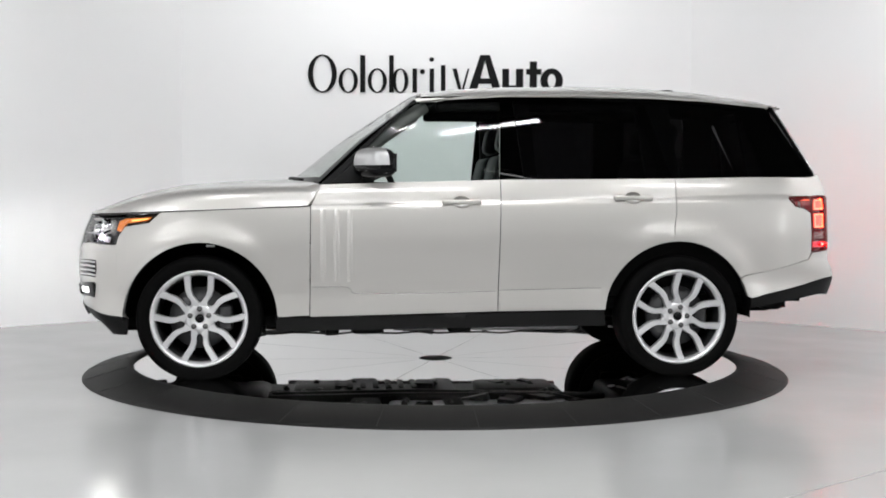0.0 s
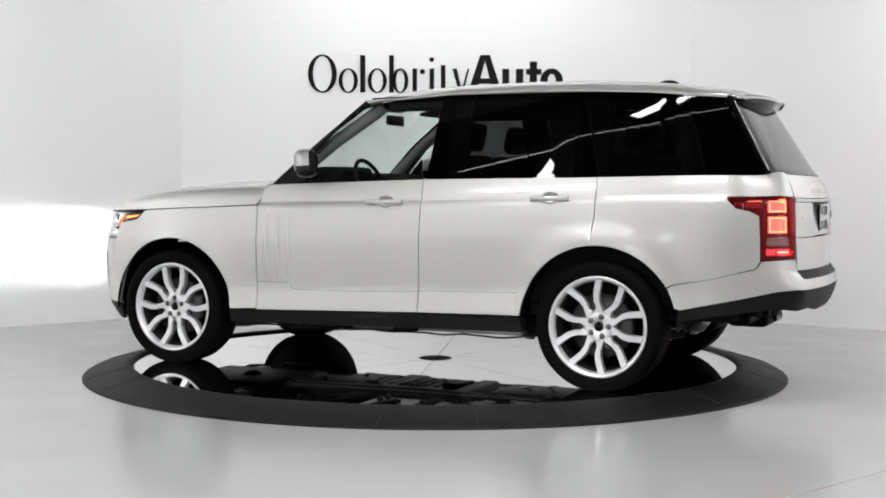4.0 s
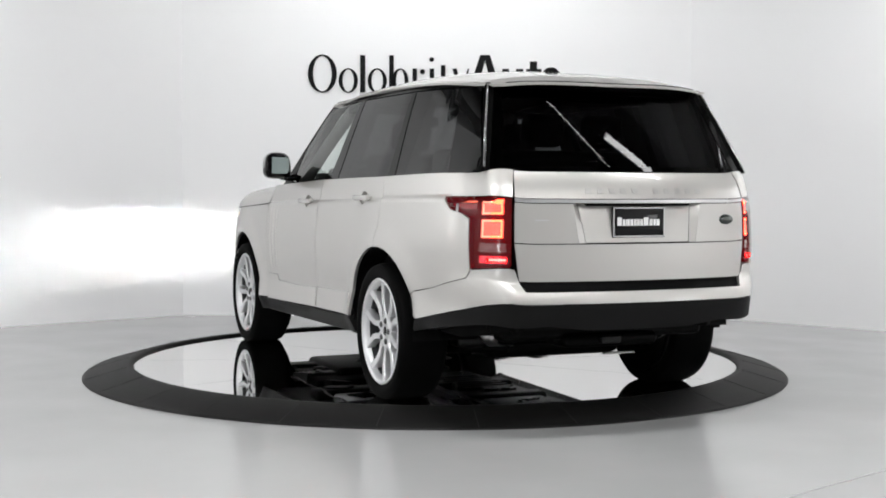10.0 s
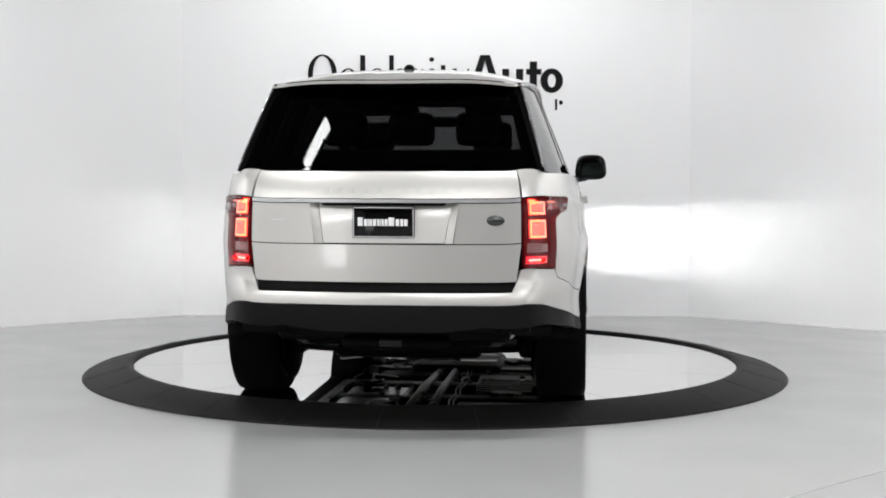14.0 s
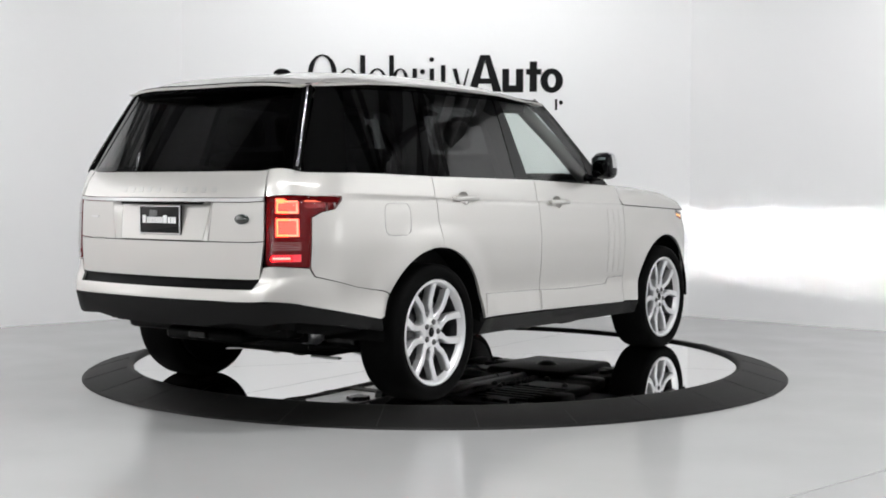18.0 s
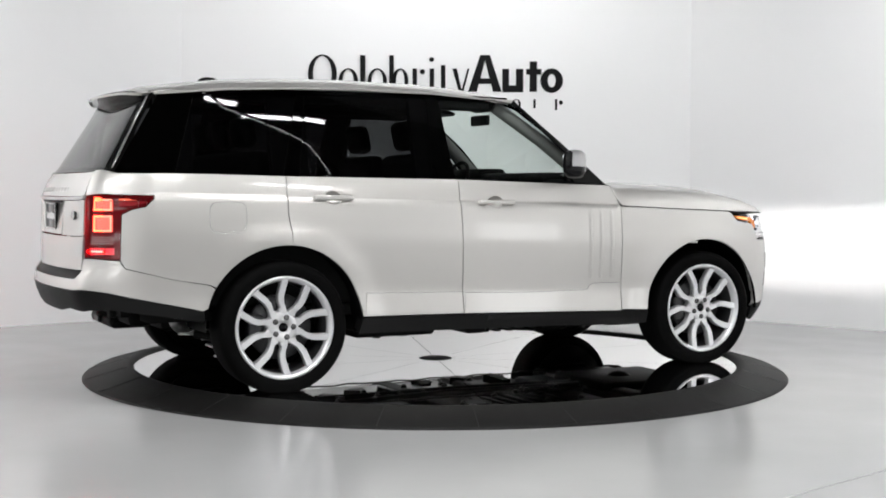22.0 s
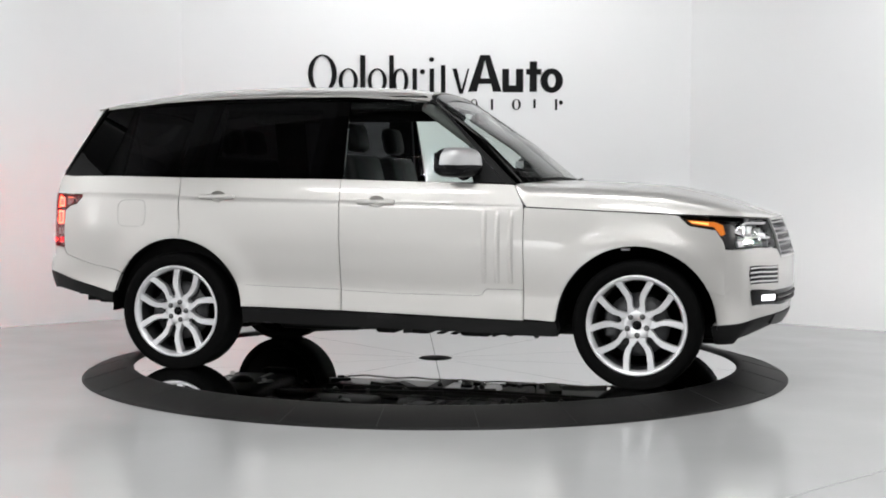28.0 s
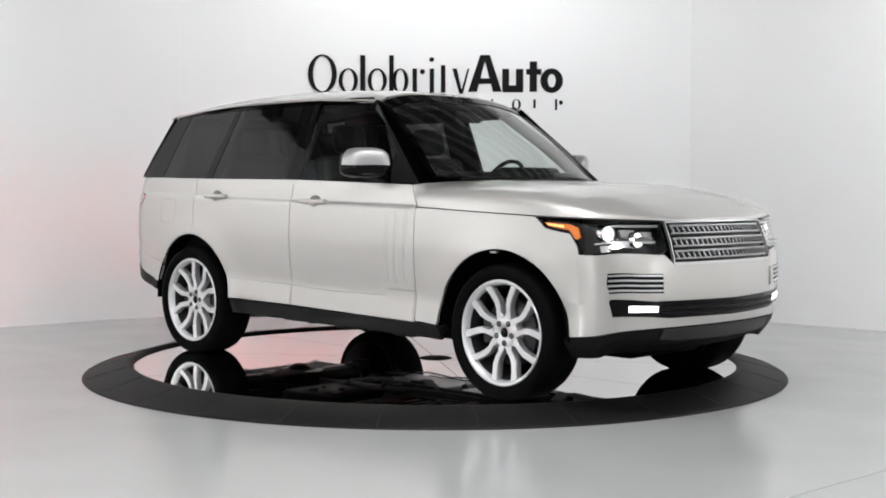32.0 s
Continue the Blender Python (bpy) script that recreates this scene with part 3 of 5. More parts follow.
# rear quarter
p = [sx(-1.451, 1.233), sx(-1.449, 1.02), sx(-1.433, 0.92)]
p += [sx(*q) for q in arch(*AR, R_R, 86, 150, 12)]
p += [sx(-1.89, 0.634), sx(-2.10, 0.668), (5.375, 0.690), (5.400, 0.730), (5.392, 0.980), (5.335, 1.005), (5.255, 1.017), (5.206, 1.062), (5.207, 1.083), (5.45, 1.093)]
p += [(5.657, 1.115), (5.662, 1.250), (u_rear(0.78), 1.232), (u_x(-2.38), 1.206), sx(-2.2, 1.247), sx(-1.9, 1.243)]
both("rear_quarter", p, PAINT, car)
# black sill
p = [(1.01, 0.300), (1.004, 0.386), (-0.995, 0.416), (-1.01, 0.322)]
both("sill", side_poly(p), TRIM_BLACK, car, "matt black sill cladding", lift=-0.004, thick=0.08)

# nose: bumper skin with the grille opening at its top
left = [(1.0445, 0.862), (1.0, 0.856), (0.80, 0.842), (0.54, 0.822), (0.482, 0.772), fy(0.0, 0.768)]
low = [fy(0.0, 0.440), (0.545, 0.437), (0.80, 0.434), (1.108, 0.432), (1.125, 0.42)]
archp = [sx(*q) for q in arch(*AF, R_F, 3, 27, 6)]
archp = [q for q in archp if q[0] > 1.0]
poly = left + [(-u, v) for u, v in reversed(left[:-1])] + [(-1.0445, 0.60)] + [(-u, v) for u, v in reversed(archp)] + [(-u, v) for u, v in reversed(low[1:])] + low + archp + [(1.0445, 0.60)]
poly = [q for k, q in enumerate(poly) if k == 0 or math.dist(q, poly[k - 1]) > 1e-4]
part("front_bumper", panel(poly, skin, 0.05), PAINT, car)
# chin and skid plate
chin = [fy(0.0, 0.435), (0.55, 0.432), (0.80, 0.429), (1.108, 0.427), (1.12, 0.40), (1.09, 0.315), (0.9, 0.300), fy(0.5, 0.285), fy(0.0, 0.28)]
poly = chin + [(-u, v) for u, v in reversed(chin[1:-1])]
part("chin", panel(poly, skin, 0.05, lift=-0.006), TRIM_BLACK, car, "matt black lower lip")
sk = [fy(0.0, 0.433), fy(0.525, 0.430), fy(0.535, 0.376), fy(0.40, 0.362), fy(0.0, 0.358)]
part("skid_plate", panel(sk + [(-u, v) for u, v in reversed(sk[1:-1])], skin, 0.05, lift=0.006), mat("skid_grey", (0.025, 0.025, 0.025), 0.45, metal=0.4), car, "satin grey skid plate")
# lower air intake band
it = [fy(0.0, 0.574), fy(0.6, 0.582), (0.868, 0.611), (0.878, 0.60), (0.855, 0.516), (0.62, 0.500), fy(0.5, 0.488), fy(0.0, 0.482)]
poly = it + [(-u, v) for u, v in reversed(it[1:-1])]
band = part("air_intake", panel(poly, skin, 0.05, lift=0.003), GLOSS_BLACK, car, "black lower air intake band")
for z in (0.512, 0.543):
    q = [fy(0.0, z + 0.006), fy(0.55, z + 0.008), fy(0.55, z - 0.006), fy(0.0, z - 0.008)]
    part("intake_bar", panel(q + [(-u, v) for u, v in reversed(q[1:-1])], skin, 0.06, lift=0.012), TRIM_BLACK, band)
for s in (1, -1):
    q = [(0.585 * s, 0.556), (0.765 * s, 0.566), (0.764 * s, 0.532), (0.584 * s, 0.524)]
    part("fog_lamp", panel(q, skin, 0.05, lift=0.006), FOG_GLOW, car, "lit white fog lamp")
    # upper side vent with four bright slats
    q = [(0.52 * s, 0.722), (0.70 * s, 0.730), (0.885 * s, 0.748), (0.892 * s, 0.70), (0.876 * s, 0.642), (0.70 * s, 0.630), (0.52 * s, 0.622)]
    v = part("side_vent", panel(q, skin, 0.05, lift=0.003), GLOSS_BLACK, car, "black bumper vent with bright slats")
    for z in (0.634, 0.660, 0.686, 0.712):
        q = [(0.516 * s, z + 0.006), (0.7 * s, z + 0.014), (0.884 * s, z + 0.028), (0.884 * s, z + 0.018), (0.7 * s, z + 0.004), (0.516 * s, z - 0.004)]
        part("slat", panel(q, skin, 0.05, lift=0.006, thick=0.006), SATIN, v, "satin silver slat")
    q = [(0.50 * s, 0.724), (0.56 * s, 0.726), (0.555 * s, 0.62), (0.50 * s, 0.618)]
    part("vent_end", panel(q, skin, 0.05, lift=0.008, thick=0.008), PAINT, v, "pearl white vent end")
# grille
q = [fy(-0.485, 0.992), fy(0.485, 0.992), fy(0.468, 0.782), fy(-0.468, 0.782)]
grille = part("grille", panel(q, skin, 0.05, lift=-0.02), GLOSS_BLACK, car, "silver mesh grille on black")
for poly in ([fy(-0.49, 0.998), fy(0.49, 0.998), fy(0.49, 0.988), fy(-0.49, 0.988)], [fy(-0.475, 0.782), fy(0.475, 0.782), fy(0.470, 0.768), fy(-0.470, 0.768)],
             [fy(0.492, 0.995), fy(0.476, 0.775), fy(0.469, 0.775), fy(0.485, 0.995)], [fy(-0.492, 0.995), fy(-0.476, 0.775), fy(-0.469, 0.775), fy(-0.485, 0.995)]):
    part("grille_frame", panel(poly, skin, 0.05, lift=0.004), SATIN, grille, "satin silver surround")
for z in (0.955, 0.888, 0.822):
    for o in (-1, 1):
        q = [fy(-0.46, z + o * 0.020 + 0.0048), fy(0.46, z + o * 0.020 + 0.0048), fy(0.46, z + o * 0.020 - 0.0048), fy(-0.46, z + o * 0.020 - 0.0048)]
        part("grille_bar", panel(q, skin, 0.06, lift=-0.002), MESH, grille)
    for k in range(23):
        y = -0.44 + 0.04 * k
        bm = bmesh.new()
        panel([fy(y - 0.013, z + 0.015), fy(y - 0.001, z + 0.015), fy(y + 0.013, z - 0.015), fy(y + 0.001, z - 0.015)], skin, 0.08, lift=-0.004, bm=bm)
        panel([fy(y - 0.009, z + 0.004), fy(y + 0.012, z + 0.004), fy(y + 0.012, z - 0.003), fy(y - 0.009, z - 0.003)], skin, 0.08, lift=-0.007, bm=bm)
        part("grille_tooth", bm, MESH, grille)

# hood: rises from its edge line to the crown
def hood_edge(u):
    a = abs(u)
    x, y, z = skin(a, 1.0)
    zc = float(np.interp(a, (0, u_front(0.48), u_x(1.75), u_x(1.24), u_x(0.803), u_x(0.74)), (1.0, 0.998, 1.022, 1.042, 1.062, 1.19)))
    x, y, z = skin(a, zc - shear(x) * (1 if a > u_x(2.0) else 0))
    return Vector((x, y, zc))


U_HOOD = u_x(0.742)


def hood_top(x):
    return float(np.interp(x, (0.7, 0.95, 1.3, 1.6, 1.85, 2.0, 2.1, 2.2, 2.3), (1.226, 1.226, 1.213, 1.190, 1.140, 1.092, 1.054, 1.02, 1.0)))


def hood(u, w):
    a = abs(u)
    e = hood_edge(a)
    cx = 2.23 - (2.23 - 0.97) * (a / U_HOOD) ** 1.15
    k = w
    x = e.x + (cx - e.x) * k
    y = e.y * (1 - k)
    top = hood_top(x) - 0.034 * (y / 0.95) ** 2 + 0.005 * math.exp(-((y - 0.52 + 0.08 * (2.2 - x)) / 0.07) ** 2) * min(1, max(0, (2.2 - x) / 0.3))
    g = float(np.interp(k, (0, 0.008, 0.016, 0.026, 0.04, 0.06, 0.1, 0.2, 0.4), (0, 0.24, 0.44, 0.60, 0.71, 0.79, 0.87, 0.95, 1.0)))
    z = e.z + max(0.0, top - e.z) * g
    return (x, y if u >= 0 else -y, z)


bm = bmesh.new()
us = list(np.linspace(0, U_HOOD, 60))
ws = [0, 0.004, 0.008, 0.012, 0.016, 0.021, 0.026, 0.033, 0.04, 0.05, 0.06, 0.085, 0.12, 0.16, 0.2, 0.26, 0.33, 0.4, 0.5, 0.6, 0.7, 0.8, 0.9, 1.0]
grid = {}
for sg in (1, -1):
    for i, u in enumerate(us):
        for j, w in enumerate(ws):
            key = (sg, i, j)
            if (w == 1.0 or u == 0) and sg < 0:
                grid[key] = grid[(1, i, j)]
            else:
                grid[key] = bm.verts.new(hood(u * sg, w))
    for i in range(len(us) - 1):
        for j in range(len(ws) - 1):
            f = [grid[(sg, i, j)], grid[(sg, i + 1, j)], grid[(sg, i + 1, j + 1)], grid[(sg, i, j + 1)]]
            f = [v for n, v in enumerate(f) if v not in f[:n]]
            if len(f) >= 3:
                bm.faces.new(f if sg > 0 else f[::-1])
    lip = [(bm.verts.new(grid[(sg, i, 0)].co), bm.verts.new(grid[(sg, i, 0)].co + Vector((-0.01, -0.02 * sg, -0.008)))) for i in range(len(us))]
    for a, b in zip(lip, lip[1:]):
        bm.faces.new((a[0], a[1], b[1], b[0]))
bmesh.ops.recalc_face_normals(bm, faces=bm.faces)
part("bonnet", bm, PAINT, car, "pearl white clamshell bonnet")
for sg in (1, -1):
    line = [hood_edge(u) for u in np.linspace(u_front(0.5), u_x(0.80), 40)]
    part("bonnet_joint", tube(bmesh.new(), [(p.x, sg * p.y, p.z - 0.001) for p in line], 0.0032, 6), SEAM, car, "dark joint below the bonnet edge")

# cowl below the windscreen
bm = bmesh.new()
panel([(-0.62, 1.155), (0.62, 1.155), (0.62, 1.212), (-0.62, 1.212)], lambda y, z: (wind_x(y, 1.20) + 0.10 - (z - 1.155) * 1.2, y, z - 0.004 - 0.02 * y * y), 0.06, bm=bm)
part("cowl", bm, TRIM_BLACK, car, "black cowl at the windscreen base")

# windscreen, roof, backlight
W = [(-0.765, 1.213), (0.765, 1.213)] + [(y, header(y) - 0.012) for y in np.linspace(0.63, -0.63, 15)]
part("windscreen", panel(W, windscreen, 0.06, thick=0.005), GLASS_WIND, car, "clear windscreen").visible_shadow = False
T_OUT = [(y, header(y) - 0.016) for y in np.linspace(-0.645, 0.645, 15)]
T_IN = [(y, header(y) - 0.055) for y in np.linspace(0.63, -0.63, 15)]
HZ = header(0.645)
for poly in ([(-0.775, 1.205), (0.775, 1.205), (0.765, 1.235), (-0.765, 1.235)], T_OUT + T_IN,
             [(0.79, 1.205), (0.645, HZ - 0.016), (0.61, HZ - 0.014), (0.738, 1.215)], [(-0.79, 1.205), (-0.645, HZ - 0.016), (-0.61, HZ - 0.014), (-0.738, 1.215)]):
    part("windscreen_edge", panel(poly, windscreen, 0.06, thick=0.01, lift=0.003), CERAMIC, car, "black ceramic edge of the windscreen")
# rounded black post between windscreen and door
for s in (1, -1):
    bm = bmesh.new()
    rows = []
    for k in np.linspace(0, 1, 22):
        z0 = 1.200 + (HZ - 0.016 - 1.200) * k
        y0 = 0.782 + (0.642 - 0.782) * k
        a = Vector((wind_x(y0, z0), y0, z0)) + Vector((0.003, 0.002, 0.002))
        xb, zb = 0.742 + (0.160 - 0.742) * k, 1.194 + (1.728 - 1.194) * k
        b = Vector(side_glass(xb, zb, 1, 0.0035))
        row = []
        for j in np.linspace(0, 1, 7):
            q = a.lerp(b, j) + Vector((0.5, 0.7, 0.3)).normalized() * (0.010 * (1 - 0.8 * k * k) * math.sin(math.pi * j))
            row.append(bm.verts.new((q.x, s * q.y, q.z)))
        rows.append(row)
    for p, q in zip(rows, rows[1:]):
        for j in range(6):
            f = (p[j], p[j + 1], q[j + 1], q[j])
            bm.faces.new(f if s > 0 else f[::-1])
    part("a_post", bm, POST_GLOSS, car, "gloss black windscreen post")

RF = []
for y in np.linspace(-0.64, 0.64, 17):
    RF.append((wind_x(y, header(y)) - 0.004, y))
for x in np.linspace(0.04, -2.08, 30):
    RF.append((x, roof_half(x)))
RF += [(-2.14, 0.634), (-2.19, 0.610), (-2.222, 0.580)]
for y in np.linspace(0.55, -0.55, 17):
    RF.append((-2.315 + 0.28 * y * y, y))
RF += [(-2.222, -0.580), (-2.19, -0.610), (-2.14, -0.634)]
for x in np.linspace(-2.08, 0.04, 30):
    RF.append((x, -roof_half(x)))
part("roof", panel(RF, roof, 0.06, thick=0.012), PAINT, car, "pearl white roof with rear spoiler lip")
# spoiler underside
bm = bmesh.new()
panel([(-0.56, 0.0), (0.56, 0.0), (0.57, 1.0), (-0.57, 1.0)], lambda y, k: (-2.30 + 0.28 * y * y + 0.15 * k, y, roof_z(-2.3 + 0.28 * y * y, y) - 0.011 - 0.062 * k), 0.12, bm=bm)
part("spoiler_underside", bm, GLOSS_BLACK, car, "black underside of the roof spoiler")
B = [(-0.70, 1.262), (0.70, 1.262), (0.585, 1.668), (-0.585, 1.668)]
part("rear_window", panel(B, backlight, 0.06, thick=0.005), GLASS_REAR, car, "dark tinted rear window").visible_shadow = False
for poly in ([(-0.74, 1.252), (0.74, 1.252), (0.735, 1.275), (-0.735, 1.275)], [(-0.60, 1.655), (0.60, 1.655), (0.585, 1.70), (-0.585, 1.70)],
             [(0.745, 1.252), (0.605, 1.70), (0.565, 1.70), (0.68, 1.252)], [(-0.745, 1.252), (-0.605, 1.70), (-0.565, 1.70), (-0.68, 1.252)]):
    part("rear_window_edge", panel(poly, backlight, 0.06, thick=0.01, lift=0.003), CERAMIC, car, "black edge of the rear window")

# rounded black posts beside the rear window
# polished metal for the posts' drawn highlight, shared by later seams and joints
SEAM = mat("glint_and_seam_metal", (0.34, 0.34, 0.34), 0.14, metal=1.0)
for s in (1, -1):
    bm = bmesh.new()
    rows = []
    for k in np.linspace(0, 1, 20):
        y0, z0 = 0.738 + (0.603 - 0.738) * k, 1.254 + (1.700 - 1.254) * k
        a = Vector((rear_x(y0, z0) - 0.003, y0, z0))
        xb, zb = -2.372 + (-2.115 + 2.372) * k, 1.250 + (1.705 - 1.250) * k
        b = Vector(side_glass(xb, zb, 1, 0.0035))
        row = []
        for j in np.linspace(0, 1, 6):
            q = a.lerp(b, j) + Vector((-0.6, 0.7, 0.2)).normalized() * (0.018 * math.sin(math.pi * j))
            row.append(bm.verts.new((q.x, s * q.y, q.z)))
        rows.append(row)
    for p, q in zip(rows, rows[1:]):
        for j in range(5):
            f = (p[j], q[j], q[j + 1], p[j + 1])
            bm.faces.new(f if s > 0 else f[::-1])
    post = part("d_post", bm, SATIN_BLACK, car, "gloss black rear post")
    # bright tube laid along the post to stand for its lamp reflection
    seam = []
    for k in np.linspace(0.04, 0.97, 12):
        y0, z0 = 0.738 + (0.603 - 0.738) * k, 1.254 + (1.700 - 1.254) * k
        a = Vector((rear_x(y0, z0) - 0.003, y0, z0))
        b = Vector(side_glass(-2.372 + 0.257 * k, 1.250 + 0.455 * k, 1, 0.0035))
        q = a.lerp(b, 0.5) + Vector((-0.6, 0.7, 0.2)).normalized() * 0.018
        seam.append((q.x, s * q.y, q.z))
    part("post_glint", tube(bmesh.new(), seam, 0.0055, 8), SEAM, post, "thin metal tube drawing the highlight on the rear post")

# side windows and pillars
SG = {
    "a_pillar": ([(0.735, 1.196), (0.675, 1.200), (0.195, 1.688), (0.125, 1.708), (0.12, 1.728), (0.165, 1.722)], TRIM_BLACK),
    "mirror_sail": ([(0.672, 1.203), (0.50, 1.207), (0.485, 1.235), (0.47, 1.395)], TRIM_BLACK),
    "front_door_glass": ([(0.482, 1.238), (0.468, 1.40), (0.20, 1.677), (0.13, 1.702), (-0.375, 1.712), (-0.352, 1.222), (0.48, 1.208)], GLASS_FRONT),
    "b_pillar": ([(-0.356, 1.222), (-0.379, 1.715), (-0.455, 1.720), (-0.505, 1.226)], CERAMIC),
    "rear_door_glass": ([(-0.509, 1.226), (-0.459, 1.716), (-1.245, 1.712), (-1.345, 1.232)], GLASS_DARK),
    "c_pillar": ([(-1.349, 1.232), (-1.249, 1.712), (-1.30, 1.712), (-1.44, 1.236)], CERAMIC),
    "quarter_glass": ([(-1.444, 1.237), (-1.304, 1.712), (-1.90, 1.695), (-2.05, 1.243)], GLASS_DARK),
    "d_pillar": ([(-2.054, 1.243), (-1.904, 1.695), (-2.10, 1.688), (-2.375, 1.252)], CERAMIC),
    "window_top_trim": ([(0.12, 1.718), (0.12, 1.742), (-0.4, 1.752), (-1.5, 1.746), (-2.06, 1.715), (-2.08, 1.690), (-1.5, 1.716), (-0.4, 1.724)], CERAMIC),
}
for nm, (poly, mt) in SG.items():
    for s in (1, -1):
        bm = panel([(-s * x, z) for x, z in poly], glass_map(s, 0.0 if "glass" in nm else 0.003), 0.06, thick=0.006 if "glass" in nm else 0.02)
        ob = part(nm, bm, mt, car, {"front_door_glass": "clear front door glass", "rear_door_glass": "dark privacy glass", "quarter_glass": "dark privacy glass"}.get(nm, "gloss black window trim"))
        if mt in (GLASS_FRONT, GLASS_DARK):
            ob.visible_shadow = False
# silver roof rail between the windows and the roof
for s in (1, -1):
    up = [(x, roof_z(x, roof_half(x)) + 0.004) for x in np.linspace(0.14, -2.14, 26)]
    lo = [(0.16, 1.728), (-0.4, 1.750), (-1.5, 1.744), (-2.08, 1.712), (-2.20, 1.690)]
    bm = panel([(-s * x, z) for x, z in up + lo[::-1]], glass_map(s, 0.012), 0.06, thick=0.03)
    part("roof_side", bm, PAINT, car)

# ---- tail ----
part("tailgate_upper", panel(tail_poly([(0.679, 1.117), (0.679, 1.248)]), tail, 0.05), PAINT, car, "pearl white upper tailgate")
part("tailgate_trim", panel(tail_poly([(0.677, 1.096), (0.677, 1.113)]), tail, 0.05, lift=0.008), SATIN, car, "satin silver tailgate bar")
def recess_deep(v):
    return 0.006 + 0.030 * (v - 0.898) / 0.194


for s in (1, -1):
    q = [ty(0.679 * s, 1.092), ty(0.679 * s, 0.898), ty(0.345 * s, 0.898), ty(0.372 * s, 1.092)]
    part("tailgate_wing", panel(q, tail, 0.05), PAINT, car)
    # side of the plate recess, steep under the bar and running out below
    def recess_side(a, v, s=s):
        p = Vector(tail(*ty(s * (0.372 - 0.030 * (1.092 - v) / 0.194 - a), v)))
        return p + Vector((recess_deep(v) * a / 0.040 + 0.0005, 0, 0))
    q = [(0.0, 0.898), (0.040, 0.898), (0.040, 1.094), (0.0, 1.094)]
    part("plate_recess_side", panel(q if s < 0 else q[::-1], recess_side, 0.02, thick=0.003), PAINT, car)
recess = part("plate_recess", panel(tail_poly([(0.300, 0.901), (0.330, 1.094)]), lambda q, v: Vector(tail(q, v)) + Vector((recess_deep(v) + 0.001, 0, 0)), 0.05, thick=0.004), PAINT, car, "recessed number plate field")
part("tailgate_lower", panel(tail_poly([(0.679, 0.893), (0.655, 0.712)]), tail, 0.05), PAINT, car, "pearl white lower tailgate")
part("tailgate_gap", panel(tail_poly([(0.655, 0.712), (0.63, 0.655)]), tail, 0.05, lift=-0.014), UNDER, car, "black gap above the rear bumper")
# plate with a plain bar mark
bm = bmesh.new()
plate_x = tail(0, 1.0)[0] + 0.023
part("grip_slot", panel(tail_poly([(0.30, 1.082), (0.312, 1.0935)]), tail, 0.05, lift=-0.004, thick=0.004), UNDER, recess, "black grip slot above the plate")
box(bm, plate_x - 0.016, plate_x - 0.002, -0.152, 0.152, 0.925, 1.078, 0.003)
plate = part("number_plate", bm, PLATE, car, "black dealer plate with pale plain bars")
for y0, y1, z0, z1 in ((-0.146, 0.146, 0.928, 0.934), (-0.146, 0.146, 1.069, 1.075), (0.143, 0.149, 0.93, 1.07), (-0.149, -0.143, 0.93, 1.07)):
    part("plate_edge", box(bmesh.new(), plate_x - 0.019, plate_x - 0.015, y0, y1, z0, z1), SATIN, plate, smooth=False)
x = 0.125
for k, w in enumerate((0.03, 0.016, 0.008, 0.016, 0.02, 0.012, 0.008, 0.012, 0.018, 0.034, 0.022, 0.016, 0.022)):
    h = 0.041 if k in (0, 9) else 0.032
    part("plate_bar", box(bmesh.new(), plate_x - 0.0185, plate_x - 0.0155, x - w * 0.8, x, 0.984, 0.984 + h), PLATE_INK, plate, smooth=False)
    x -= w * 0.98 + 0.0015
# pale mark on the tailgate, plain bars
LETTER_SILVER = mat("letter_silver", (0.47, 0.465, 0.45), 0.34, metal=0.7)
for k in range(10):
    y = 0.285 - 0.066 * k - (0.06 if k > 4 else 0)
    bm = panel([ty(y + 0.016, 1.168), ty(y - 0.016, 1.168), ty(y - 0.016, 1.142), ty(y + 0.016, 1.142)], tail, 0.05, lift=0.002, thick=0.003)
    part("tailgate_mark", bm, LETTER_SILVER, car, "silver plain bar on the tailgate", smooth=False)
bm = panel([ty(0.57, 1.015), ty(0.50, 1.015), ty(0.50, 1.008), ty(0.57, 1.008)], tail, 0.05, lift=0.003, thick=0.004)
part("tailgate_tag", bm, SATIN, car, "small silver model tag")
bx = Vector(tail(ty(-0.548, 1)[0], 1.01))
bm = bmesh.new()
lathe(bm, [(0.0, 0.010), (0.9, 0.009), (1.0, 0.004), (1.0, -0.005)], Matrix.Translation(bx) @ Matrix.Rotation(radians(-90), 4, "Y") @ Matrix.Diagonal((0.026, 0.045, 1, 1)), 28)
part("badge", bm, BADGE, car, "dark green oval badge")
# rear bumper
wrap = lambda pts: [(-(U_END - u), v) for u, v in pts]
top = [ty(0.0, 0.662), ty(0.625, 0.662), ty(0.652, 0.70), ty(0.679, 0.765)] + wrap([(5.64, 0.765), (5.50, 0.738), (5.41, 0.728), (5.380, 0.686), (u_x(-2.10), 0.6195), (4.908, 0.588), (4.880, 0.570)])
ar = wrap([sx(*q) for q in arch(*AR, R_R, 150, 165, 4)])
bot = wrap([(4.95, 0.450), (5.2, 0.498), (5.45, 0.552)]) + [ty(0.69, 0.602), ty(0.4, 0.605), ty(0.0, 0.605)]
half = top + ar[1:] + bot
poly = half + [(-u, v) for u, v in reversed(half[1:-1])]
poly = [q for k, q in enumerate(poly) if k == 0 or math.dist(q, poly[k - 1]) > 1e-4]
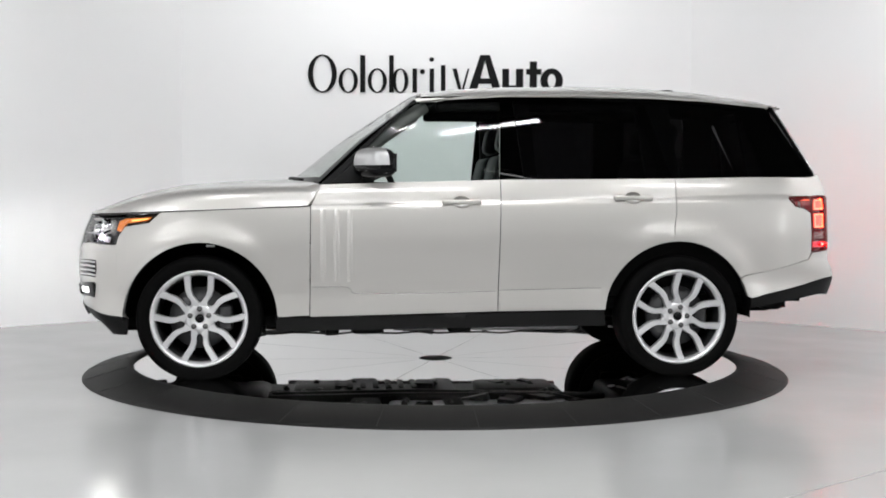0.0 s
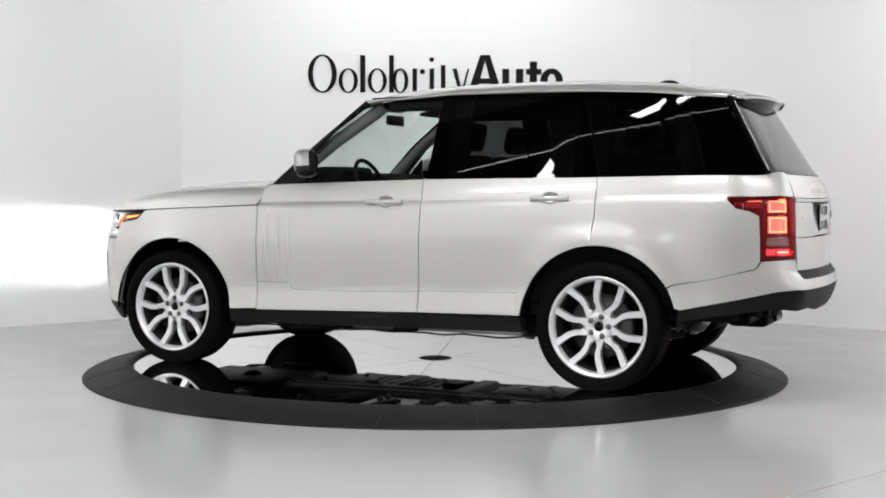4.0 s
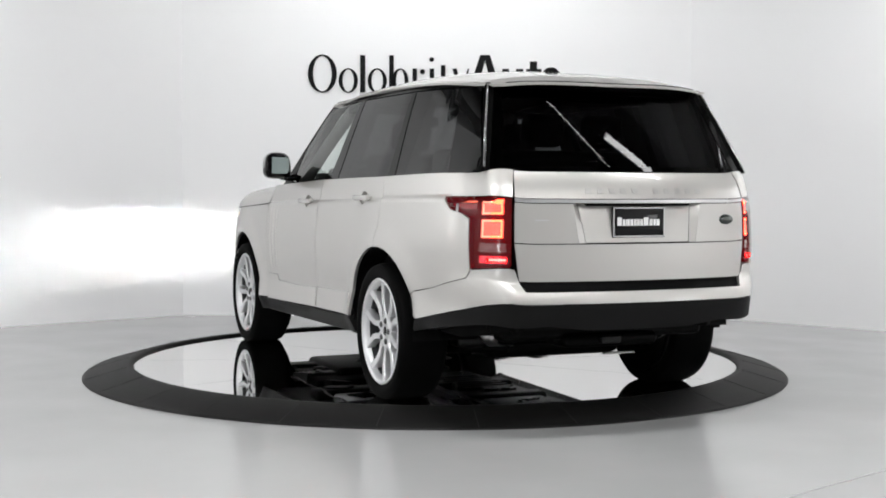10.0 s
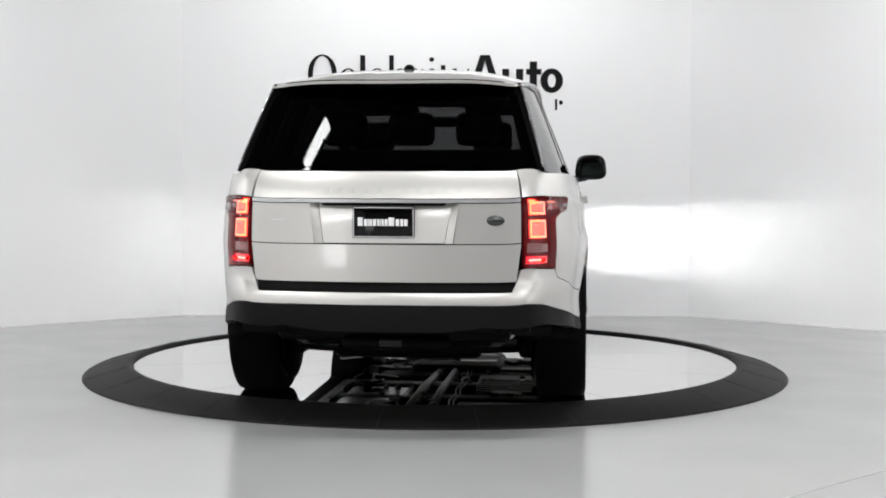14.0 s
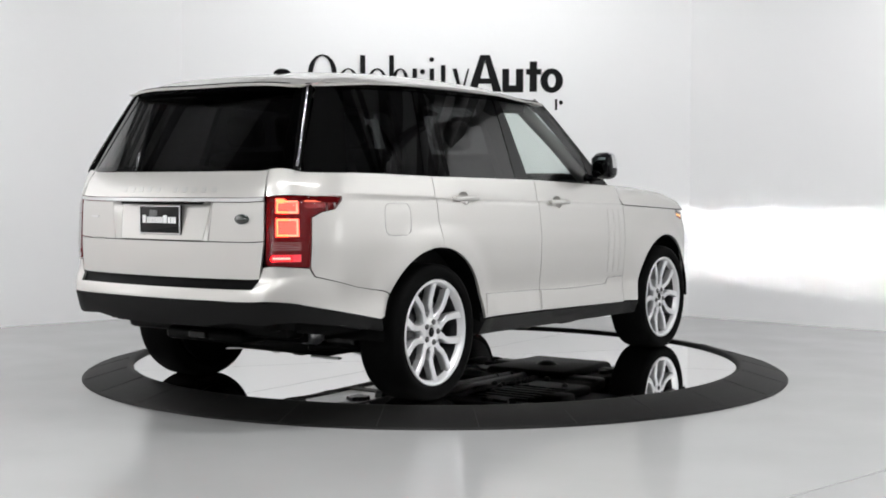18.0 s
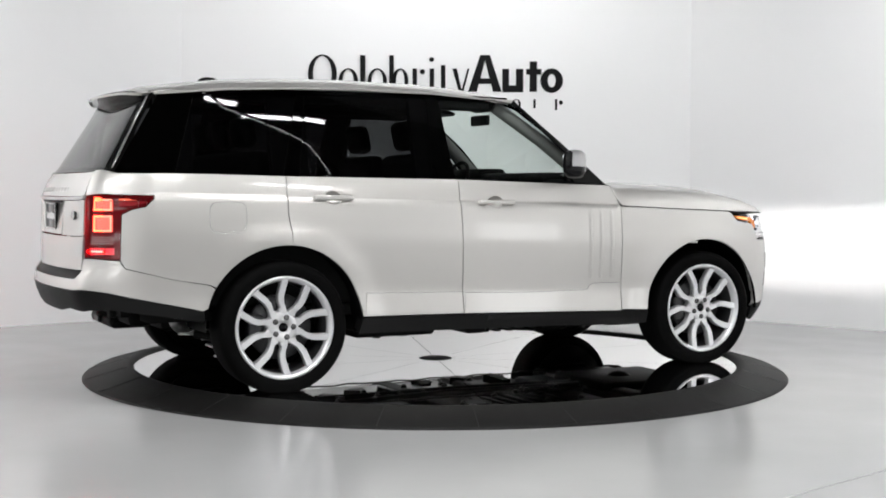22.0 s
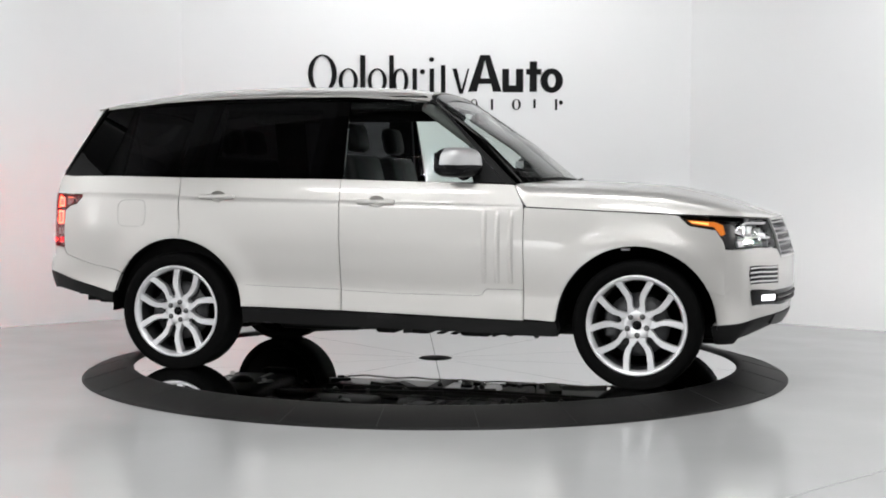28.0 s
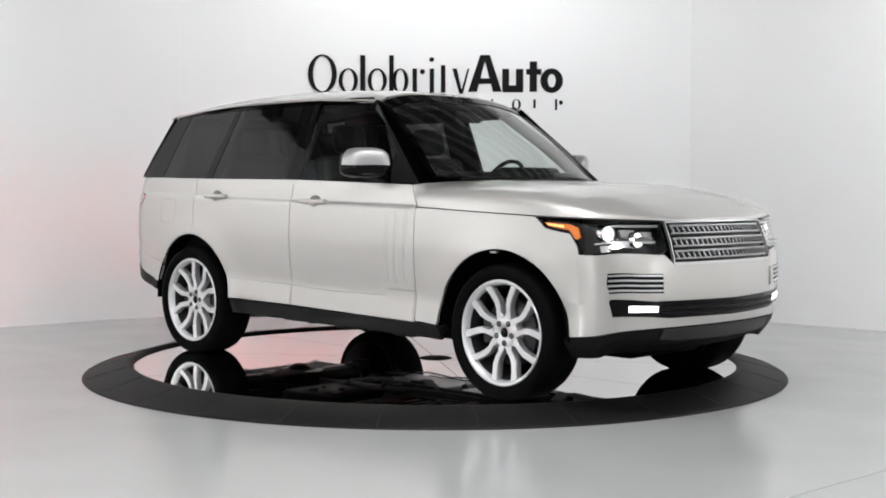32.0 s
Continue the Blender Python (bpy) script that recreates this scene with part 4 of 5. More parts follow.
part("rear_bumper", panel(poly, tail, 0.05, lines=((), (0.69,))), PAINT, car, "pearl white rear bumper")
half = [ty(0.0, 0.601), ty(0.4, 0.601), ty(0.69, 0.598)] + wrap([(5.45, 0.548), (5.2, 0.494), (4.945, 0.446), (4.94, 0.385), (5.2, 0.425), (5.45, 0.462)]) + [ty(0.70, 0.480), ty(0.5, 0.495), ty(0.3, 0.470), ty(0.0, 0.468)]
poly = half + [(-u, v) for u, v in reversed(half[1:-1])]
part("rear_valance", panel(poly, tail, 0.05, lift=0.002, thick=0.05), TRIM_BLACK, car, "matt black lower rear bumper")

# ---- tail lamps, set back behind a clear cover ----
DEEP = -0.036
LAMP_DARK = mat("lamp_dark", (0.09, 0.004, 0.006), 0.08, spec=0.2, emit=(1.0, 0.05, 0.06), power=0.03)
STRIPE = mat("lamp_stripe", (0.22, 0.15, 0.15), 0.4)
for s in (1, -1):
    f = (lambda q: q) if s > 0 else mirrored
    # dark housing with the forward finger
    q = [(5.213, 1.078), (5.222, 1.060), (5.262, 1.022), (5.34, 1.010), (5.398, 0.985), (5.405, 0.736), (5.50, 0.744), (5.64, 0.770), (5.652, 0.785), (5.652, 1.110), (5.45, 1.088)]
    lamp = part("tail_lamp", panel(f(q), skin, 0.04, lift=DEEP + 0.002, thick=0.004), LAMP_DARK, car, "lit red tail lamp in a dark housing")

    part("lamp_rim", rim_wall(f(q), skin, DEEP, 0.001), LAMP_DARK, lamp, "dark red rim of the tail lamp")
    part("lamp_cover", panel(f(q), skin, 0.04, lift=0.001, thick=0.003), LENS, lamp, "clear lamp cover").visible_shadow = False

    def glow(nm, y0, y1, z0, z1, m, lab="", out=0.010):
        a, b = 5.455 + (0.84 - y0), u_rear(y1)
        us = np.linspace(a, b, 6)
        rise = [skin(u, 0.9)[2] - 0.9 - 0.012 for u in us]
        q = [(u, z0 - r) for u, r in zip(us, rise)] + [(u, z1 - r) for u, r in reversed(list(zip(us, rise)))]
        part(nm, panel(f(q), skin, 0.04, lift=DEEP + out, thick=0.003), m, lamp, lab)
    for z0, z1 in ((1.03, 1.105), (0.915, 1.005)):
        glow("light_field", 0.84, 0.735, z0, z1, RED_GLOW, "glowing red light field")
        for lo_z, hi_z in ((z1 - 0.011, z1 - 0.002), (z0 + 0.002, z0 + 0.011)):
            glow("light_guide", 0.834, 0.741, lo_z, hi_z, RED_WARM, "warm red light guide", 0.0125)
            glow("light_guide", 0.775, 0.741, lo_z, hi_z, RED_HOT, "bright red light guide", 0.0135)
        for b, m in ((5.462, RED_WARM), (u_rear(0.741) - 0.009, RED_HOT)):
            r0 = skin(b, 0.9)[2] - 0.9 - 0.012
            q = [(b, z0 - r0 + 0.002), (b + 0.009, z0 - r0 + 0.002), (b + 0.009, z1 - r0 - 0.002), (b, z1 - r0 - 0.002)]
            part("light_guide", panel(f(q), skin, 0.04, lift=DEEP + 0.013, thick=0.003), m, lamp, "lit red light guide")
    glow("reverse_lens", 0.85, 0.72, 0.842, 0.885, mat("smoke_lens", (0.06, 0.03, 0.03), 0.1, coat=1, emit=(1.0, 0.08, 0.09), power=0.12), "smoked lens")
    for z in (0.848, 0.860, 0.872, 0.884):
        glow("lamp_stripe", 0.845, 0.722, z, z + 0.003, STRIPE, "", 0.0125)
    # lower field, lit across its width, with the hot bar in front
    glow("lower_light", 0.85, 0.715, 0.788, 0.825, RED_LENS, "glowing red lower field")
    glow("lower_guide", 0.785, 0.722, 0.801, 0.811, RED_BAR, "", 0.013)
    # slot added round the lower light bar to narrow its red throw
    ua, ub = 5.505, u_rear(0.719)
    q = [(u, z - (skin(u, 0.9)[2] - 0.9 - 0.012)) for u, z in ((ua, 0.796), (ub, 0.796), (ub, 0.816), (ua, 0.816))]
    part("bar_slot", rim_wall(f(q), skin, DEEP + 0.010, -0.003), LAMP_DARK, lamp, "dark slot added to narrow the light bar's throw")
    q = [(5.235, 1.068), (5.248, 1.045), (5.33, 1.030), (5.42, 1.030), (5.42, 1.074)]
    part("finger_light", panel(f(q), skin, 0.04, lift=DEEP + 0.008, thick=0.004), mat("finger_red", (0.22, 0.006, 0.01), 0.15, coat=1, emit=(1, 0.03, 0.05), power=0.07), lamp, "dark red finger of the lamp")
    q = [(5.245, 1.066), (5.248, 1.059), (5.42, 1.063), (5.42, 1.070)]
    part("finger_guide", panel(f(q), skin, 0.04, lift=DEEP + 0.0095, thick=0.003), RED_CORE, lamp, "bright red line of light")

# ---- head lamps ----
REFLECTOR = mat("lamp_reflector", (0.75, 0.75, 0.76), 0.28, metal=1.0)
for s in (1, -1):
    f = (lambda q: q) if s > 0 else mirrored
    q = [(1.300, 1.052), (1.252, 1.000), (1.105, 0.977), (1.060, 0.905), (1.048, 0.872), (1.0, 0.862), (0.80, 0.848), (0.545, 0.828), (0.515, 0.85), (0.522, 0.994), (0.75, 0.996), (0.95, 1.012), (1.1, 1.035)]
    lamp = part("head_lamp", panel(f(q), skin, 0.05, lift=-0.085, thick=0.005), LAMP_BACK, car, "lit head lamp with dark surround")
    part("lamp_bowl", rim_wall(f(q), skin, -0.086, -0.003), GLOSS_BLACK, lamp, "black rim of the head lamp")
    part("lamp_cover", panel(f(q), skin, 0.05, lift=-0.004, thick=0.003), LENS, lamp, "clear lamp cover").visible_shadow = False
    part("indicator", panel(f([(1.262, 1.030), (1.235, 1.010), (1.105, 0.992), (1.065, 0.940), (1.040, 0.950), (1.052, 1.0), (1.10, 1.022)]), skin, 0.04, lift=-0.010), AMBER, lamp, "orange indicator lens")
    part("indicator_core", panel(f([(1.245, 1.024), (1.235, 1.016), (1.14, 1.004), (1.14, 1.016)]), skin, 0.04, lift=-0.007, thick=0.003), AMBER_HOT, lamp, "bright amber line")
    for uu, z, r in ((0.835, 0.945, 0.036), (0.655, 0.902, 0.033)):
        c = Vector(skin(s * uu, z))
        m = Matrix.Translation(c + Vector((-0.062, 0, 0))) @ Matrix.Rotation(radians(12 * s), 4, "Z") @ Matrix.Rotation(radians(90), 4, "Y")
        bm = lathe(bmesh.new(), [(r * 1.35, -0.02), (r * 1.35, 0.02), (r * 1.1, 0.026), (r, 0.012)], m, 28)
        part("projector_ring", bm, CHROME, lamp, "chrome projector ring")
        bm = lathe(bmesh.new(), [(0.0, 0.022), (r * 0.4, 0.020), (r * 0.75, 0.014), (r * 1.0, 0.002)], m, 24)
        part("projector_lens", bm, HEAD_GLOW, lamp, "glowing projector lens")
    for uu, z, w in ((0.76, 0.90, 0.06), (0.60, 0.945, 0.05), (0.72, 0.958, 0.05), (0.88, 0.885, 0.045)):
        q3 = [(s * (uu + w), z + 0.022), (s * (uu - w), z + 0.018), (s * (uu - w * 0.8), z - 0.02), (s * (uu + w * 0.8), z - 0.016)]
        part("lamp_facet", panel(q3, skin, 0.04, lift=-0.06), REFLECTOR, lamp, "bright reflector facet")
    # low beam: a lit strip set back in a slotted box, its upper lip cuts the beam off
    c = Vector(skin(s * 0.76, 0.868)) + Vector((0.002, 0, 0))
    m = Matrix.Translation(c) @ Matrix.Rotation(radians(18 * s), 4, "Z")
    bm = bmesh.new()
    box(bm, -0.075, 0.0, -0.075, 0.075, 0.0080, 0.0100, 0, m)
    box(bm, -0.075, 0.0, -0.075, 0.075, -0.0170, -0.0150, 0, m)
    box(bm, -0.075, -0.070, -0.075, 0.075, -0.0150, 0.0080, 0, m)
    part("beam_box", bm, GLOSS_BLACK, lamp, "black slotted low beam box", smooth=False)
    bm = box(bmesh.new(), -0.069, -0.066, -0.065, 0.065, 0.001, 0.006, 0, m)
    part("beam_strip", bm, BEAM_GLOW, lamp, "white-hot low beam strip", smooth=False)
    q = [(s * 0.58, 0.897), (s * 0.96, 0.917), (s * 0.96, 0.910), (s * 0.58, 0.889)]
    part("day_light", panel(q, skin, 0.04, lift=-0.012, thick=0.004), SATIN, lamp, "thin daytime light strip")
    q = [(s * 0.575, 0.925), (s * 0.70, 0.935), (s * 0.70, 0.90), (s * 0.59, 0.885)]
    part("lamp_block", panel(q, skin, 0.04, lift=-0.03, thick=0.01), CHROME, lamp, "bright reflector block")
    q = [(s * 0.53, 0.985), (s * 0.90, 0.998), (s * 0.90, 0.990), (s * 0.53, 0.977)]
    part("lamp_brow", panel(q, skin, 0.04, lift=-0.02), SATIN, lamp)

# ---- mirrors and handles, side details ----
for s in (1, -1):
    c = Vector((0.415, s * 1.018, 1.321))
    # swept-back housing
    sweep = Matrix.Translation(c) @ Matrix(((0.084, -0.0685, 0, 0), (0, 0.107 * s, 0, 0), (0, 0, 0.089, 0), (0, 0, 0, 1)))
    halves = []
    for silver in (True, False):
        bm = bmesh.new()
        bmesh.ops.create_uvsphere(bm, u_segments=32, v_segments=20, radius=1)
        for v in bm.verts:
            v.co /= sum(abs(a) ** 3.4 for a in v.co) ** (1 / 3.4)
            v.co.y *= 1 - 0.10 * v.co.z
        low = [f for f in bm.faces if (f.calc_center_median().z < -0.2 or f.calc_center_median().x < -0.25) == silver]
        bmesh.ops.delete(bm, geom=low, context="FACES")
        bmesh.ops.transform(bm, matrix=sweep, verts=bm.verts)
        bmesh.ops.recalc_face_normals(bm, faces=bm.faces)
        halves.append(bm)
    mirror = part("door_mirror", halves[0], MIRROR_CAP, car, "silver-capped door mirror")
    part("mirror_shell", halves[1], GLOSS_BLACK, mirror, "black mirror shell")
    bm = box(bmesh.new(), -1.01, -0.97, -0.70, 0.66, -0.62, 0.62)
    bmesh.ops.transform(bm, matrix=sweep, verts=bm.verts)
    bmesh.ops.recalc_face_normals(bm, faces=bm.faces)
    part("mirror_glass", bm, MIRROR_GLASS, mirror, "mirror glass", smooth=False)
    bm = bmesh.new()
    tube(bm, [(0.43, s * 0.87, 1.245), (0.42, s * 0.93, 1.238), (0.42, s * 0.99, 1.25)], 0.024, 10)
    part("mirror_arm", bm, GLOSS_BLACK, mirror)
    for hx, hz in ((-0.115, 1.085), (-1.175, 1.112)):
        y0 = abs(skin(u_x(hx), hz - shear(hx))[1])
        bm = bmesh.new()
        lathe(bm, [(0.0, -0.030), (0.6, -0.026), (0.9, -0.014), (1.02, -0.001)], Matrix.Translation((hx, s * (y0 + 0.001), hz)) @ Matrix.Rotation(radians(-90 * s), 4, "X") @ Matrix.Diagonal((0.053, 0.037, 1, 1)), 24)
        bmesh.ops.recalc_face_normals(bm, faces=bm.faces)
        h = part("door_handle", bm, PAINT, car, "pearl white door handle")
        bm = bmesh.new()
        box(bm, hx - 0.12, hx + 0.12, s * (y0 + 0.027) - 0.009, s * (y0 + 0.027) + 0.009, hz - 0.013, hz + 0.015, 0.007)
        for x in (-0.105, 0.105):
            box(bm, hx + x - 0.013, hx + x + 0.013, s * (y0 + 0.012) - 0.014, s * (y0 + 0.012) + 0.014, hz - 0.010, hz + 0.012, 0.004)
        part("handle_grip", bm, PAINT, h)
    # three raised gills and the trim strip on the front door
    f = (lambda q: q) if s > 0 else mirrored
    for x in (0.565, 0.645, 0.725):
        bm = bmesh.new()
        rows = []
        for z in np.linspace(0.60, 1.045, 16):
            u, v = sx(x, z)
            tip = min(1, 6 * min(z - 0.60, 1.045 - z) / 0.12)
            rows.append([bm.verts.new(Vector(skin(s * (u + d), v)) + Vector((0, s * (0.0065 * tip * math.cos(d / 0.017 * math.pi / 2) - 0.0006), 0))) for d in np.linspace(-0.017, 0.017, 7)])
        for p, q in zip(rows, rows[1:]):
            for j in range(6):
                bm.faces.new((p[j], p[j + 1], q[j + 1], q[j]))
        bmesh.ops.recalc_face_normals(bm, faces=bm.faces)
        if sum(fc.normal.y for fc in bm.faces) * s < 0:
            bmesh.ops.reverse_faces(bm, faces=bm.faces)
        part("side_gill", bm, PAINT, car, "pearl white raised gill")
    # lower door cladding, a slight step below a thin joint
    for top, ends in (([(0.792, 0.568), (0.582, 0.569), (0.566, 0.558), (0.552, 0.536), (0.536, 0.527), (0.08, 0.527), (-0.326, 0.539)], ((-0.328, 0.432), (0.792, 0.402))),
                      ([(-0.350, 0.545), (-0.78, 0.552), (-0.975, 0.558)], ((-0.985, 0.440), (-0.352, 0.432)))):
        part("door_cladding", panel(f(side_poly(top + list(ends))), skin, 0.05, lift=0.004, thick=0.006), PAINT, car, "pearl white lower door cladding")
        sg = 1 if s > 0 else -1
        line = []
        for (xa, za), (xb, zb) in zip(top, top[1:]):
            for k in np.linspace(0, 1, 6):
                u, v = sx(xa + (xb - xa) * k, za + (zb - za) * k + 0.003)
                line.append(Vector(skin(sg * u, v)))
        line = [p for k, p in enumerate(line) if k == 0 or (p - line[k - 1]).length > 1e-4]
        part("cladding_joint", tube(bmesh.new(), line, 0.0014, 6), SEAM, car, "thin dark joint above the cladding")
for s in (1, -1):
    bm = box(bmesh.new(), 1.375, 1.425, s * 0.945 - 0.012, s * 0.945 + 0.012, 0.812, 0.826, 0.004)
    part("arch_marker", bm, SATIN, car, "small pale marker under the wheel arch")
# fuel flap outline, right side only
fx, fz = -1.79, 1.005
pts = []
for cx2, cz2, a0 in ((0.058, 0.040, 0), (-0.058, 0.040, 90), (-0.058, -0.040, 180), (0.058, -0.040, 270)):
    for a in (0, 30, 60, 90):
        pts.append((fx + cx2 + 0.045 * math.cos(radians(a0 + a)), fz + cz2 + 0.045 * math.sin(radians(a0 + a))))
loop = [Vector(skin(-sx(*p)[0], sx(*p)[1])) for p in pts]
bm = bmesh.new()
tube(bm, [v + Vector((0, -0.0005, 0)) for v in loop + loop[:1]], 0.0011, 6, cap=False)
part("fuel_flap_seam", bm, SEAM, car, "thin seam of the fuel flap")
# roof fin and wipers
bm = bmesh.new()
lathe(bm, [(0.0, 0.045), (0.5, 0.040), (0.85, 0.022), (1.0, 0.0)], Matrix.Translation((-1.62, 0, roof_z(-1.62, 0) - 0.002)) @ Matrix.Diagonal((0.075, 0.035, 0.75, 1)), 20)
part("roof_aerial", bm, GLOSS_BLACK, car, "black roof aerial pod")
for y0, y1 in ((0.55, -0.02), (-0.1, -0.62)):
    bm = bmesh.new()
    tube(bm, [(wind_x(y, 1.222) + 0.02, y, 1.222 + 0.012 * math.sin(3 * k / 8)) for k, y in enumerate(np.linspace(y0, y1, 9))], 0.009, 6)
    part("wiper", bm, TRIM_BLACK, car, "black wiper blade")

# ---- wheels ----
def wheel(name, x, z, s, turn):
    ax = Matrix.Translation((x, s * 0.850, z)) @ Matrix.Rotation(radians(-90 * s), 4, "X") @ Matrix.Diagonal((0.972, 0.972, 1, 1))   # local z points outwards
    bm = lathe(bmesh.new(), [(0.285, 0.085), (0.300, 0.104), (0.303, 0.104), (0.302, 0.118), (0.292, 0.124), (0.276, 0.106), (0.268, 0.080)], Matrix(), 72)
    w = part(name, bm, ALLOY, car, "silver five-spoke split alloy wheel")
    w.matrix_basis = ax
    prof = [(0.300, -0.125), (0.318, -0.138), (0.350, -0.141), (0.376, -0.130), (0.3865, -0.10), (0.389, -0.05), (0.3895, 0.0), (0.389, 0.05), (0.3865, 0.098), (0.376, 0.124), (0.350, 0.133), (0.318, 0.128), (0.300, 0.116)]
    bm = lathe(bmesh.new(), prof, Matrix(), 72)
    part("tyre", bm, TYRE, w, "black low-profile tyre")
    for k in range(5):
        base = Matrix.Rotation(radians(turn + 72 * k), 4, "Z")
        for o in (-1, 1):
            # one arm of the split spoke, a bent bar that widens to the rim
            cl = [(0.078, 0.022, 0.030), (0.105, 0.030, 0.020), (0.140, 0.056, 0.0195), (0.175, 0.068, 0.0195), (0.230, 0.072, 0.0195), (0.288, 0.074, 0.023)]
            zt = [0.088, 0.090, 0.092, 0.096, 0.102, 0.110]
            bm = bmesh.new()
            rows = []
            for (r, off, hw), zz in zip(cl, zt):
                rows.append([bm.verts.new(base @ Vector((r, o * off + d, h))) for d, h in ((-hw, zz - 0.045), (-hw, zz - 0.006), (-hw * 0.8, zz), (hw * 0.8, zz), (hw, zz - 0.006), (hw, zz - 0.045))])
            for p, q in zip(rows, rows[1:]):
                for j in range(5):
                    bm.faces.new((p[j], p[j + 1], q[j + 1], q[j]))
            bmesh.ops.recalc_face_normals(bm, faces=bm.faces)
            if sum(f.normal.z for f in bm.faces if abs(f.normal.z) > 0.7) < 0:
                bmesh.ops.reverse_faces(bm, faces=bm.faces)
            part("spoke", bm, ALLOY, w, smooth=False)
    bm = lathe(bmesh.new(), [(0.0, 0.075), (0.028, 0.075), (0.031, 0.0905), (0.075, 0.0895), (0.090, 0.084), (0.098, 0.066), (0.098, 0.02)], Matrix(), 40)
    part("hub", bm, ALLOY, w)
    bm = lathe(bmesh.new(), [(0.0, 0.092), (0.022, 0.091), (0.027, 0.087), (0.027, 0.07)], Matrix(), 24)
    part("centre_cap", bm, GLOSS_BLACK, w, "dark centre cap")
    for k in range(5):
        a = radians(turn + 72 * k)
        bm = lathe(bmesh.new(), [(0.0, 0.099), (0.0125, 0.098), (0.0165, 0.0935), (0.0175, 0.0915), (0.0178, 0.08)], Matrix.Translation((0.060 * math.cos(a), 0.060 * math.sin(a), 0)), 12)
        part("lug_nut", bm, NUT, w, "dark lug nut")
    bm = lathe(bmesh.new(), [(0.08, 0.03), (0.19, 0.03), (0.192, 0.02), (0.19, -0.005), (0.08, -0.005)], Matrix(), 48)
    part("brake_disc", bm, BARREL, w, "steel brake disc")
    bm = lathe(bmesh.new(), [(0.268, 0.082), (0.262, 0.05), (0.255, -0.10), (0.275, -0.13), (0.300, -0.125), (0.300, 0.10)], Matrix(), 56)
    part("rim_barrel", bm, BARREL, w, "dark inner barrel of the rim")
    bm = lathe(bmesh.new(), [(0.0, -0.06), (0.25, -0.06), (0.25, -0.1)], Matrix(), 40)
    part("inner_dish", bm, UNDER, w, "dark inner side of the wheel")
    bm = bmesh.new()
    box(bm, -0.20, -0.11, -0.08, 0.08, -0.03, 0.055, 0.02)
    part("brake_caliper", bm, BARREL, w, "grey brake caliper")
    return w


HUB_Z = 0.380
wheel("front_left_wheel", 1.468, HUB_Z, 1, -90)
wheel("rear_left_wheel", -1.468, HUB_Z, 1, -34)
wheel("front_right_wheel", 1.468, HUB_Z, -1, -15)
wheel("rear_right_wheel", -1.468, HUB_Z, -1, 1.5)
# wheel housings
for cx2, cz2 in (AF, AR):
    for s in (1, -1):
        bm = bmesh.new()
        n = 28
        o = [bm.verts.new((cx2 + 0.462 * math.cos(a), s * 0.955, cz2 + 0.462 * math.sin(a))) for a in np.linspace(-0.03, math.pi + 0.03, n)]
        i = [bm.verts.new((cx2 + 0.47 * math.cos(a), s * 0.60, cz2 + 0.47 * math.sin(a))) for a in np.linspace(-0.03, math.pi + 0.03, n)]
        for k in range(n - 1):
            bm.faces.new((o[k], o[k + 1], i[k + 1], i[k]))
        bm.faces.new(i)
        part("wheel_housing", bm, UNDER, car, "black wheel arch liner")

# ---- underside ----
bm = bmesh.new()
box(bm, -1.0, 1.02, -0.86, 0.86, 0.32, 0.42, 0.03)
part("floor_pan", bm, UNDER, car, "black underbody")
bm = bmesh.new()
box(bm, 0.9, 2.02, -0.58, 0.58, 0.27, 0.42, 0.03)
box(bm, 1.1, 1.9, -0.35, 0.35, 0.215, 0.30, 0.04)
part("front_undertray", bm, UNDER, car)
bm = bmesh.new()
box(bm, -2.05, -0.95, -0.50, 0.50, 0.34, 0.46, 0.03)
box(bm, -2.30, -1.95, -0.48, 0.48, 0.46, 0.54, 0.03)
part("rear_undertray", bm, UNDER, car)
bm = bmesh.new()
box(bm, -2.26, -2.12, -0.60, 0.60, 0.385, 0.50, 0.03)
box(bm, -2.30, -2.06, -0.30, 0.26, 0.345, 0.42, 0.03)
part("tow_cover", bm, UNDER, car, "black cover below the rear bumper")
bm = box(bmesh.new(), -2.32, -2.28, -0.06, 0.06, 0.365, 0.405, 0.008)
part("tow_socket", bm, DARK_METAL, car, "dark steel tow socket", smooth=False)
bm = bmesh.new()
box(bm, -1.72, -1.20, -0.42, 0.42, 0.225, 0.35, 0.05)
part("rear_cradle", bm, UNDER, car, "black rear axle cradle")
SHIELD = mat("heat_shield", (0.50, 0.50, 0.50), 0.30, metal=0.95, vary=0.3, scale=14, bump=0.6, bump_scale=30)
bm = bmesh.new()
tube(bm, [(1.1, 0.12, 0.275), (0.2, 0.14, 0.262), (-0.8, 0.14, 0.265), (-1.15, 0.28, 0.33), (-1.75, 0.32, 0.36), (-1.98, 0.38, 0.40)], 0.032, 10)
part("exhaust_pipe", bm, DARK_METAL, car, "dull steel exhaust pipe")
bm = bmesh.new()
tube(bm, [(-1.98, -0.45, 0.44), (-1.98, 0.45, 0.44)], 0.075, 16)
part("silencer", bm, DARK_METAL, car, "dull steel silencer")
for s in (1, -1):
    bm = bmesh.new()
    tube(bm, [(-1.80, s * 0.30, 0.372), (-1.86, s * 0.36, 0.366), (-1.95, s * 0.52, 0.378), (-2.02, s * 0.60, 0.410)], [0.03, 0.052, 0.048, 0.02], 14)
    part("silencer_shield", bm, SHIELD, car, "crumpled bright heat shield")
